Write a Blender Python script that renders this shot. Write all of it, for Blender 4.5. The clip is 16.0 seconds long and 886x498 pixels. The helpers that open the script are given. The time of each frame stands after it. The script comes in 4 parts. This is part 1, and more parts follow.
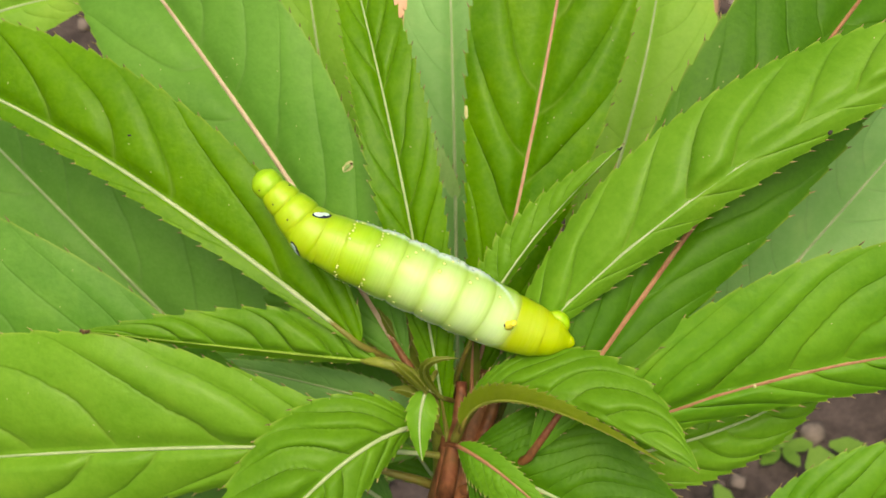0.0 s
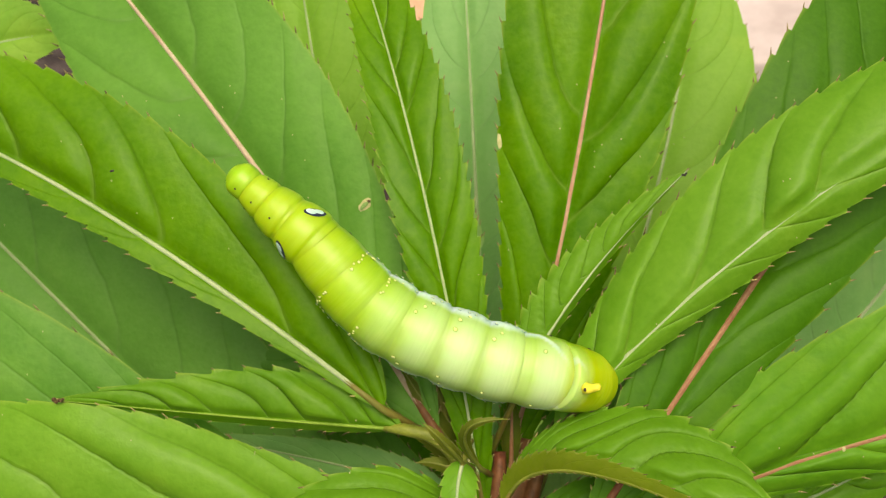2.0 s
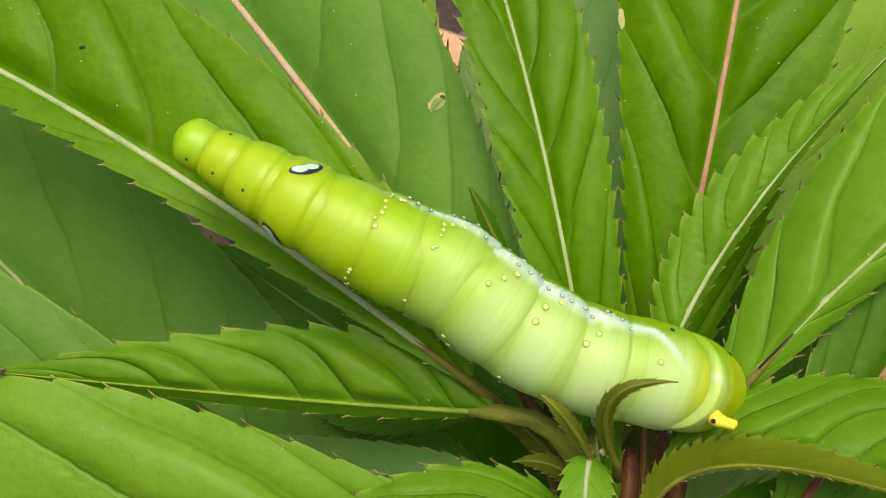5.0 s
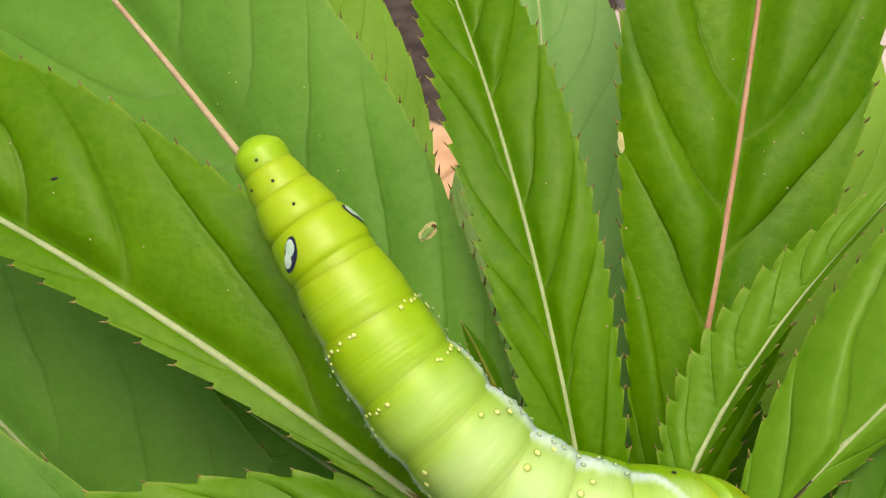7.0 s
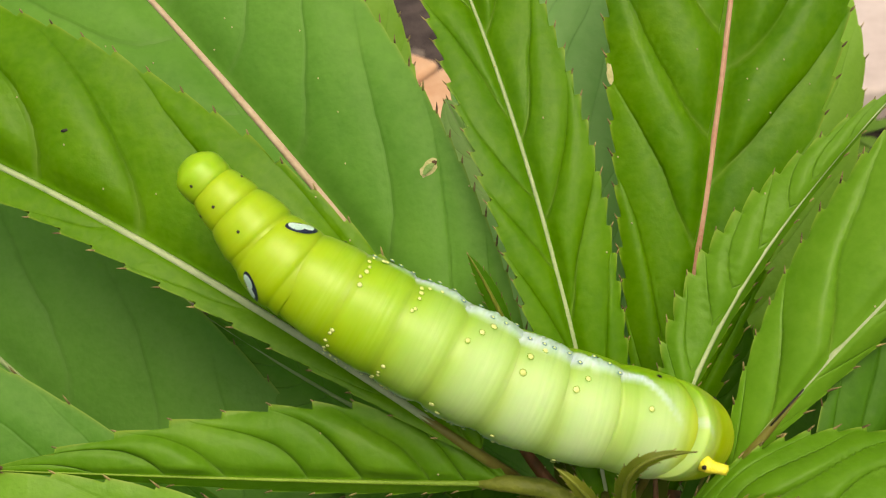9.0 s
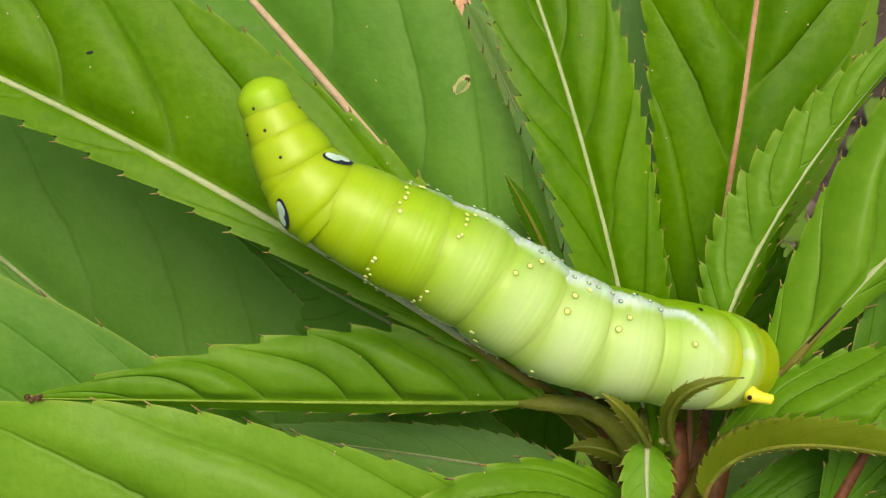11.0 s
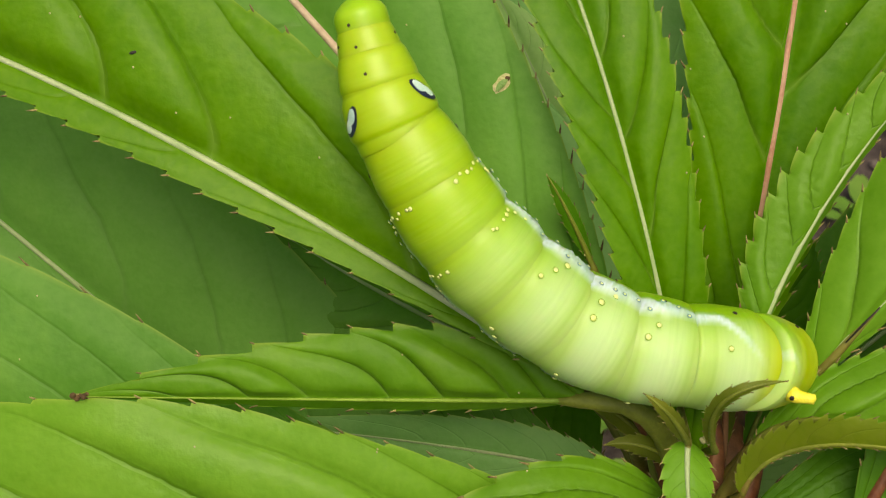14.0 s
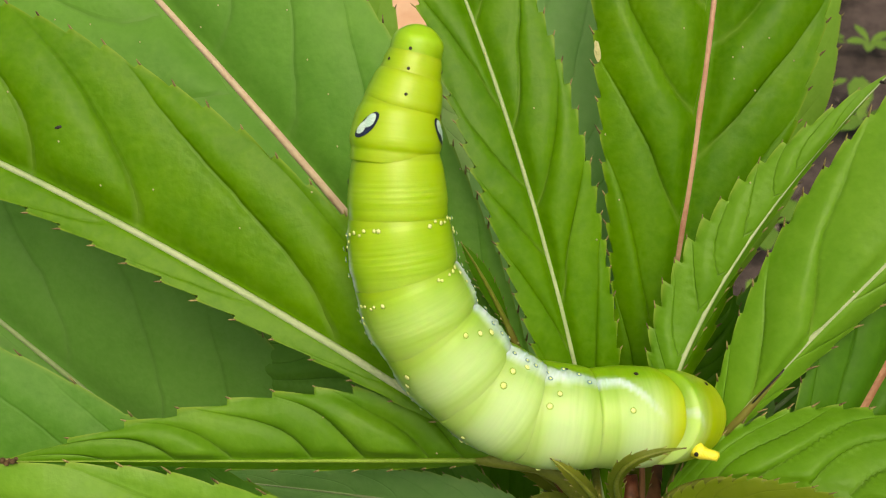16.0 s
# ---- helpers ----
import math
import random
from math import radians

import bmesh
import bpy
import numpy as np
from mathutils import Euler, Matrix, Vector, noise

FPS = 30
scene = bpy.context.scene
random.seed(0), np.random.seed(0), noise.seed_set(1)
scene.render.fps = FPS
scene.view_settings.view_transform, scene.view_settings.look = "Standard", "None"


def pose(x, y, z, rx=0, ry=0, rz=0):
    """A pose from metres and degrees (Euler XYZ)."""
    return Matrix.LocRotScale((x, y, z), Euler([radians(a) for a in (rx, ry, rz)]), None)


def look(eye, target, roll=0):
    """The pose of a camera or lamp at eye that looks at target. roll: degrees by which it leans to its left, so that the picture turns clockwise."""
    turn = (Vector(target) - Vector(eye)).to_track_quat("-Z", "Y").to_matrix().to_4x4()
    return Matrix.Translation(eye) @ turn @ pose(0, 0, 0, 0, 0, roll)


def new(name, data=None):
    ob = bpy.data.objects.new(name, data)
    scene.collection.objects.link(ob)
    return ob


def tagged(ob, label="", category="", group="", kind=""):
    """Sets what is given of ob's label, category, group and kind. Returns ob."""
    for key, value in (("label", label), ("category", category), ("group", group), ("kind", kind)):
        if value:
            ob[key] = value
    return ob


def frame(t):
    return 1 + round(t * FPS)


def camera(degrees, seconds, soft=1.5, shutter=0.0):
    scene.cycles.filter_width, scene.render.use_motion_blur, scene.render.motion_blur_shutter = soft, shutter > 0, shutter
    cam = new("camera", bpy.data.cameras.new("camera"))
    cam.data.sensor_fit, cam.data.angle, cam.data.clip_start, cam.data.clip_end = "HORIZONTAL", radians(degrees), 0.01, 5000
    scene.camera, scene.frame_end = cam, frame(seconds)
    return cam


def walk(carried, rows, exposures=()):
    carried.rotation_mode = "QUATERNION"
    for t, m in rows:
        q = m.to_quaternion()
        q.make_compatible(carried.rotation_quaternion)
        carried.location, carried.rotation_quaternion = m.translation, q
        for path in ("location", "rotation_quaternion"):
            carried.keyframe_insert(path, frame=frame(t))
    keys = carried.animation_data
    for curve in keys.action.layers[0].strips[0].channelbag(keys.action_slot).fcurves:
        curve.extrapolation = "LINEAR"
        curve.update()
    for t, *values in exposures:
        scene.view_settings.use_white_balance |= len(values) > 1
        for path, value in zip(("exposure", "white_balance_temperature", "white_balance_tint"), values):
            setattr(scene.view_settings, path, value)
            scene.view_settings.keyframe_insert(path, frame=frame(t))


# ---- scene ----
cam = camera(38, 16.0, soft=1.0)
cam.data.dof.use_dof, cam.data.dof.focus_distance, cam.data.dof.aperture_fstop = True, 0.165, 84.0
walk(cam, [
    (0, pose(0.02894, -0.14998, 0.66582, 44.168, 5.124, 3.367)),
    (0.5, pose(0.01677, -0.14294, 0.64784, 45.945, 3.853, 1.678)),
    (1, pose(0.01358, -0.13296, 0.62895, 48.071, 3.666, 1.345)),
    (1.5, pose(0.01054, -0.13382, 0.63176, 48.349, 3.939, 1.487)),
    (2, pose(0.01189, -0.13395, 0.63650, 48.607, 4.292, 1.328)),
    (2.5, pose(0.00857, -0.12090, 0.62540, 49.287, 4.270, 0.423)),
    (3, pose(0.00260, -0.11398, 0.59735, 52.646, 4.938, 0.850)),
    (3.5, pose(-0.00938, -0.11736, 0.59340, 51.767, 4.224, 0.291)),
    (6, pose(-0.01138, -0.09019, 0.57474, 53.045, 2.680, -0.024)),
    (6.5, pose(-0.01036, -0.09008, 0.57955, 54.485, 3.267, 0.268)),
    (7, pose(-0.00983, -0.08996, 0.57982, 56.074, 3.304, -0.223)),
    (7.5, pose(-0.01395, -0.09255, 0.58109, 55.876, 3.889, -0.408)),
    (8, pose(-0.01410, -0.09129, 0.58298, 55.642, 4.130, -1.487)),
    (8.5, pose(-0.01400, -0.09158, 0.58338, 54.858, 4.146, -2.050)),
    (9, pose(-0.01604, -0.09364, 0.58514, 52.271, 3.830, -3.454)),
    (9.5, pose(-0.01838, -0.08892, 0.58932, 47.269, 3.502, -4.957)),
    (10, pose(-0.02000, -0.08806, 0.58976, 46.127, 3.577, -4.907)),
    (12.5, pose(-0.02752, -0.08593, 0.59248, 45.746, 3.266, -4.926)),
    (13, pose(-0.02887, -0.08454, 0.59459, 44.217, 3.144, -4.933)),
    (13.5, pose(-0.02969, -0.08569, 0.59412, 44.352, 2.952, -5.008)),
    (14, pose(-0.02799, -0.08528, 0.59395, 44.447, 3.276, -5.052)),
    (14.5, pose(-0.02470, -0.08423, 0.59284, 44.881, 2.833, -5.652)),
    (15, pose(-0.02243, -0.08263, 0.59188, 44.331, 3.247, -5.262)),
    (15.5, pose(-0.02231, -0.08415, 0.59357, 44.060, 3.332, -5.281)),
    (16, pose(-0.01802, -0.08402, 0.60182, 44.527, 3.496, -5.439)),
], [(0, 0.25, 8000, 9), (2, 0.15, 8000, 9), (6, -0.02, 8000, 9), (16, -0.05, 8000, 9)])

# ---- daylight: soft, bright shade ----
SUN_UP, SUN_ROUND = radians(67), radians(168)
world = bpy.data.worlds.new("sky")
scene.world = world
world.use_nodes = True
sky = world.node_tree.nodes.new("ShaderNodeTexSky")
sky.sky_type, sky.sun_disc, sky.sun_elevation, sky.sun_rotation = "NISHITA", False, SUN_UP, SUN_ROUND
sky.air_density, sky.dust_density, sky.ozone_density = 1.0, 6.0, 1.0
world.node_tree.links.new(sky.outputs[0], world.node_tree.nodes["Background"].inputs[0])
world.node_tree.nodes["Background"].inputs[1].default_value = 0.15
sun = new("sun", bpy.data.lights.new("sun", "SUN"))
sun.data.energy, sun.data.angle, sun.data.color = 2.2, radians(36), (1.0, 0.95, 0.84)
toward = Vector((math.sin(SUN_ROUND) * math.cos(SUN_UP), math.cos(SUN_ROUND) * math.cos(SUN_UP), math.sin(SUN_UP)))
sun.matrix_basis = look(toward * 5, (0, 0, 0))


# ---- materials ----
def shader(name):
    m = bpy.data.materials.new(name)
    m.use_nodes = True
    t = m.node_tree
    return m, t, t.nodes["Principled BSDF"]


def node(t, kind, **values):
    n = t.nodes.new(kind)
    for key, value in values.items():
        n.inputs[key.replace("_", " ")].default_value = value
    return n


def ramp(t, source, *stops):
    n = t.nodes.new("ShaderNodeValToRGB")
    e = n.color_ramp.elements
    while len(e) < len(stops):
        e.new(0.5)
    for k, (p, c) in zip(e, stops):
        k.position, k.color = p, (*c, 1)
    t.links.new(source, n.inputs[0])
    return n.outputs[0]


def mix(t, factor, a, b, how="MIX"):
    n = t.nodes.new("ShaderNodeMix")
    n.data_type, n.blend_type = "RGBA", how
    for k, v in ((0, factor), (6, a), (7, b)):
        if isinstance(v, (int, float)):
            n.inputs[k].default_value = v
        elif isinstance(v, tuple):
            n.inputs[k].default_value = (*v, 1)
        else:
            t.links.new(v, n.inputs[k])
    return n.outputs[2]


def bump(t, bsdf, height, strength, distance):
    n = node(t, "ShaderNodeBump", Strength=strength, Distance=distance)
    t.links.new(height, n.inputs["Height"])
    t.links.new(n.outputs[0], bsdf.inputs["Normal"])
    return n.outputs[0]


def calc(t, how, a, b=None, clamp=False):
    n = t.nodes.new("ShaderNodeMath")
    n.operation, n.use_clamp = how, clamp
    for k, v in ((0, a), (1, b)):
        if isinstance(v, (int, float)):
            n.inputs[k].default_value = v
        elif v is not None:
            t.links.new(v, n.inputs[k])
    return n.outputs[0]


def attribute(t, name):
    n = t.nodes.new("ShaderNodeAttribute")
    n.attribute_name = name
    return n.outputs["Fac"]


def leaf_material(name, dark, light, vein, glow, rough):
    """Two greens in soft patches, side veins sunk as fine lines with groove shade painted in, a puckered relief, and
    light that shines through.
    """
    m, t, b = shader(name)
    where = t.nodes.new("ShaderNodeTexCoord").outputs["Object"]
    big = node(t, "ShaderNodeTexNoise", Scale=38.0, Detail=3.0)
    wavy = node(t, "ShaderNodeTexNoise", Scale=140.0, Detail=2.0)
    fine = node(t, "ShaderNodeTexNoise", Scale=1100.0, Detail=3.0)
    pucker = node(t, "ShaderNodeTexNoise", Scale=420.0, Detail=2.0)
    for n in (big, wavy, fine, pucker):
        t.links.new(where, n.inputs["Vector"])
    colour = ramp(t, big.outputs[0], (0.36, dark), (0.64, light))
    rnd = t.nodes.new("ShaderNodeObjectInfo").outputs["Random"]
    colour = mix(t, 0.3, colour, ramp(t, rnd, (0.0, dark), (1.0, light)))
    patch = node(t, "ShaderNodeTexNoise", Scale=75.0, Detail=4.0)
    t.links.new(where, patch.inputs["Vector"])
    blotch = ramp(t, patch.outputs[0], (0.58, (0.0, 0.0, 0.0)), (0.78, (0.45, 0.45, 0.45)))
    colour = mix(t, blotch, colour, tuple(min(1.0, a * f) for a, f in zip(light, (1.55, 1.2, 1.3))))
    colour = mix(t, 0.14, colour, ramp(t, fine.outputs[0], (0.35, dark), (0.65, vein)))
    colour = mix(t, 0.2, colour, ramp(t, pucker.outputs[0], (0.36, dark), (0.64, light)))
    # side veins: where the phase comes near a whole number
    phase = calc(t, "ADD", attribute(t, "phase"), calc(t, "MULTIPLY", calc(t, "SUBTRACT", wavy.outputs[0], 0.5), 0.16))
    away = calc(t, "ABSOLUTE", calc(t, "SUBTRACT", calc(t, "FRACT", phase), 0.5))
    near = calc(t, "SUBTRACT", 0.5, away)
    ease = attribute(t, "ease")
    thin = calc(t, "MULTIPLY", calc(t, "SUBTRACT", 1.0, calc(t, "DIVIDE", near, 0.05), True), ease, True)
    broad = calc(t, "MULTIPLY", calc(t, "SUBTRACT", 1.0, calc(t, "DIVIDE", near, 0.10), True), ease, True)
    net = t.nodes.new("ShaderNodeTexVoronoi")
    net.feature = "DISTANCE_TO_EDGE"
    net.inputs["Scale"].default_value = 330.0
    t.links.new(mix(t, 0.012, where, wavy.outputs["Color"], "ADD"), net.inputs["Vector"])
    mesh_line = calc(t, "SUBTRACT", 1.0, calc(t, "DIVIDE", net.outputs["Distance"], 0.14), True)
    colour = mix(t, calc(t, "MULTIPLY", mesh_line, 0.06), colour, vein)
    inner = attribute(t, "vein")
    # the grooves' shade painted in: vein lines drawn at half the dark green
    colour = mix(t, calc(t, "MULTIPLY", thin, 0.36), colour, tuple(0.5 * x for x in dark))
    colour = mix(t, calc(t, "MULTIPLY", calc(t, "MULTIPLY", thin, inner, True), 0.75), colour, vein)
    colour = mix(t, attribute(t, "margin"), colour, tuple(0.5 * (a + c) for a, c in zip(light, (0.40, 0.46, 0.10))))
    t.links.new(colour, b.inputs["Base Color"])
    b.inputs["Roughness"].default_value = rough
    b.inputs["Specular IOR Level"].default_value = 0.2
    h = calc(t, "ADD", calc(t, "MULTIPLY", fine.outputs[0], 0.22), calc(t, "MULTIPLY", pucker.outputs[0], 0.55))
    h = calc(t, "SUBTRACT", h, calc(t, "MULTIPLY", calc(t, "ADD", thin, calc(t, "MULTIPLY", broad, broad)), 0.6))
    nrm = bump(t, b, h, 0.45, 0.0006)
    back = t.nodes.new("ShaderNodeBsdfTranslucent")
    t.links.new(mix(t, 1.0, colour, (0.95, 1.0, 0.35), "MULTIPLY"), back.inputs[0])
    t.links.new(nrm, back.inputs["Normal"])
    both = node(t, "ShaderNodeMixShader", Fac=glow)
    t.links.new(b.outputs[0], both.inputs[1])
    t.links.new(back.outputs[0], both.inputs[2])
    t.links.new(both.outputs[0], t.nodes["Material Output"].inputs[0])
    return m


def plain_material(name, a, b2, scale, rough=0.6, relief=0.3, depth=0.0005, detail=4.0):
    m, t, b = shader(name)
    where = t.nodes.new("ShaderNodeTexCoord").outputs["Object"]
    n = node(t, "ShaderNodeTexNoise", Scale=scale, Detail=detail)
    n2 = node(t, "ShaderNodeTexNoise", Scale=scale * 7, Detail=2.0)
    for k in (n, n2):
        t.links.new(where, k.inputs["Vector"])
    c = ramp(t, n.outputs[0], (0.33, a), (0.68, b2))
    c = mix(t, 0.25, c, ramp(t, n2.outputs[0], (0.35, a), (0.65, b2)))
    t.links.new(c, b.inputs["Base Color"])
    b.inputs["Roughness"].default_value = rough
    b.inputs["Specular IOR Level"].default_value = 0.3
    bump(t, b, n2.outputs[0], relief, depth)
    return m


LEAF = {
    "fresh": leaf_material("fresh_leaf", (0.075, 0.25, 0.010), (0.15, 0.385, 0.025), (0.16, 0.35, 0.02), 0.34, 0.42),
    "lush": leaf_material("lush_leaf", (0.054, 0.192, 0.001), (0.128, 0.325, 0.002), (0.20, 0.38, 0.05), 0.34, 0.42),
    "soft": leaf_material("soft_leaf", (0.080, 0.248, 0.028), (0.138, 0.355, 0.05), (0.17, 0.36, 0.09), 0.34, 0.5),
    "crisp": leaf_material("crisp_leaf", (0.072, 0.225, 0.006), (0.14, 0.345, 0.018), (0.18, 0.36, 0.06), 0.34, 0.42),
    # two darker copies for inner and lower leaves, shade put into the green
    "deep": leaf_material("deep_shaded_leaf", (0.033, 0.135, 0.003), (0.070, 0.22, 0.007), (0.10, 0.26, 0.02), 0.28, 0.5),
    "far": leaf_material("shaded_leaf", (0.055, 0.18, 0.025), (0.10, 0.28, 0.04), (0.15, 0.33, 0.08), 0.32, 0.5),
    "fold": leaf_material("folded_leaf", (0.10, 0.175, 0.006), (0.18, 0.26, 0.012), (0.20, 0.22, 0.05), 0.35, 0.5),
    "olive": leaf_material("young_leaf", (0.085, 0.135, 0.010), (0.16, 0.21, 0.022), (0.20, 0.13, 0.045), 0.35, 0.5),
    # lighter copies that lift dim leaves: light and sky sheen put into the green
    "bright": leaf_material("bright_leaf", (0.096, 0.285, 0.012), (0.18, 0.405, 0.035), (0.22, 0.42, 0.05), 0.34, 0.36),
    "mint": leaf_material("mint_lit_leaf", (0.12, 0.335, 0.055), (0.18, 0.44, 0.09), (0.22, 0.45, 0.13), 0.38, 0.5),
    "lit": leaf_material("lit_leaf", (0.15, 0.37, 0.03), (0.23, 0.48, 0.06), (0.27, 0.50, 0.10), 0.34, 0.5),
    "wan": leaf_material("wan_lit_leaf", (0.24, 0.46, 0.14), (0.33, 0.56, 0.20), (0.44, 0.58, 0.32), 0.30, 0.5),
    "pale": leaf_material("pale_lit_leaf", (0.16, 0.39, 0.11), (0.24, 0.50, 0.17), (0.26, 0.46, 0.19), 0.32, 0.5),
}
RIB = {
    "pale": plain_material("pale_rib", (0.25, 0.36, 0.16), (0.37, 0.45, 0.26), 300, 0.5),
    "pink": plain_material("pink_rib", (0.38, 0.25, 0.18), (0.50, 0.42, 0.31), 250, 0.5),
    "rose": plain_material("rose_rib", (0.36, 0.17, 0.11), (0.46, 0.30, 0.21), 250, 0.5),
    "red": plain_material("red_rib", (0.22, 0.09, 0.045), (0.34, 0.19, 0.10), 250, 0.5),
    "green": plain_material("green_rib", (0.14, 0.26, 0.02), (0.20, 0.33, 0.04), 300, 0.5),
    "olive": plain_material("olive_rib", (0.11, 0.145, 0.018), (0.21, 0.25, 0.035), 250, 0.5),
}
BRISTLE = plain_material("bristle", (0.04, 0.022, 0.008), (0.42, 0.36, 0.14), 420, 0.6)


def stem_material():
    """Fleshy red stem with fine lengthwise streaks."""
    m, t, b = shader("stem")
    co = t.nodes.new("ShaderNodeTexCoord").outputs["Object"]
    along = node(t, "ShaderNodeMapping", Scale=(1.0, 1.0, 0.08))
    t.links.new(co, along.inputs["Vector"])
    n = node(t, "ShaderNodeTexNoise", Scale=900.0, Detail=3.0)
    t.links.new(along.outputs[0], n.inputs["Vector"])
    blot = node(t, "ShaderNodeTexNoise", Scale=120.0, Detail=3.0)
    t.links.new(co, blot.inputs["Vector"])
    c = ramp(t, n.outputs[0], (0.36, (0.07, 0.018, 0.010)), (0.5, (0.15, 0.042, 0.022)), (0.68, (0.23, 0.08, 0.04)))
    c = mix(t, 0.4, c, ramp(t, blot.outputs[0], (0.35, (0.10, 0.03, 0.016)), (0.65, (0.20, 0.13, 0.04))))
    t.links.new(c, b.inputs["Base Color"])
    b.inputs["Roughness"].default_value = 0.5
    b.inputs["Specular IOR Level"].default_value = 0.25
    bump(t, b, n.outputs[0], 0.4, 0.0004)
    return m


STEM = stem_material()
STALK = plain_material("green_stalk", (0.14, 0.09, 0.02), (0.16, 0.20, 0.035), 110, 0.45, 0.4)
SCAR = plain_material("leaf_scar", (0.30, 0.34, 0.12), (0.50, 0.46, 0.26), 500, 0.8)
THIN = plain_material("thin_skin", (0.12, 0.25, 0.06), (0.20, 0.33, 0.10), 500, 0.6)
HOLE = plain_material("hole_brown", (0.05, 0.03, 0.015), (0.16, 0.10, 0.04), 900, 0.8)
BLACK = plain_material("black_mark", (0.008, 0.007, 0.006), (0.03, 0.025, 0.02), 800, 0.5)
SOIL = plain_material("soil", (0.02, 0.016, 0.015), (0.09, 0.07, 0.065), 40, 0.95, 0.6, 0.004)
WEED = leaf_material("weed_leaf", (0.08, 0.20, 0.02), (0.16, 0.30, 0.05), (0.2, 0.34, 0.08), 0.3, 0.5)
CRUMB = plain_material("crumb", (0.05, 0.04, 0.036), (0.20, 0.17, 0.15), 60, 0.95)
CLAY = plain_material("fired_clay", (0.50, 0.29, 0.17), (0.62, 0.42, 0.28), 30, 0.85)
STONE = plain_material("paving", (0.42, 0.36, 0.35), (0.58, 0.52, 0.51), 14, 0.9)

# ---- the plant's own space: mm across, up and out from the shoot's top, leaning back with its leaves ----
TILT = radians(40)
APEX = Vector((0, 0, 0.45))
ACROSS = Vector((1, 0, 0))
UP = Vector((0, math.sin(TILT), math.cos(TILT)))
OUT = Vector((0, -math.cos(TILT), math.sin(TILT)))


def spot(u, v, w):
    return APEX + (ACROSS * u + UP * v + OUT * w) * 0.001


def part(name, bm, material, parent, label="", smooth=True):
    me = bpy.data.meshes.new(name)
    bmesh.ops.recalc_face_normals(bm, faces=bm.faces[:]) if smooth != "sheet" else None
    bm.to_mesh(me)
    bm.free()
    for p in me.polygons:
        p.use_smooth = bool(smooth)
    for k in material if isinstance(material, (list, tuple)) else (material,):
        me.materials.append(k)
    ob = new(name, me)
    ob.parent = parent
    return tagged(ob, label)


def tube(bm, points, radii, sides=8, squash=1.0, out=None):
    """A closed tube along points."""
    rings = []
    for i, p in enumerate(points):
        d = (points[min(i + 1, len(points) - 1)] - points[max(i - 1, 0)]).normalized()
        z = (out or Vector((0.3, -0.5, 0.8)))
        x = d.cross(z).normalized()
        z = x.cross(d)
        rings.append([bm.verts.new(p + (x * math.cos(a) + z * math.sin(a) * squash) * radii[i]) for a in (2 * math.pi * k / sides for k in range(sides))])
    for a, b in zip(rings, rings[1:]):
        for k in range(sides):
            bm.faces.new((a[k], a[(k + 1) % sides], b[(k + 1) % sides], b[k]))
    bm.faces.new(rings[0][::-1])
    bm.faces.new(rings[-1])


def bezier(a, m, c, s):
    """Passes a, m half way, c."""
    q = m * 2 - (a + c) * 0.5
    return a * (1 - s) ** 2 + q * 2 * s * (1 - s) + c * s * s


JAGS = {"soft": 0.35, "lush": 0.8, "bright": 0.65, "fresh": 0.7, "deep": 0.7, "far": 0.4, "pale": 0.4, "lit": 0.35, "wan": 0.35, "mint": 0.4, "olive": 0.9}
RELIEF = {"fold": 0.6, "lit": 0.25, "wan": 0.3, "crisp": 1.6, "soft": 0.5, "fresh": 1.15, "lush": 1.05, "bright": 1.2, "deep": 0.5, "far": 0.4, "mint": 0.5, "pale": 0.3, "olive": 0.6}


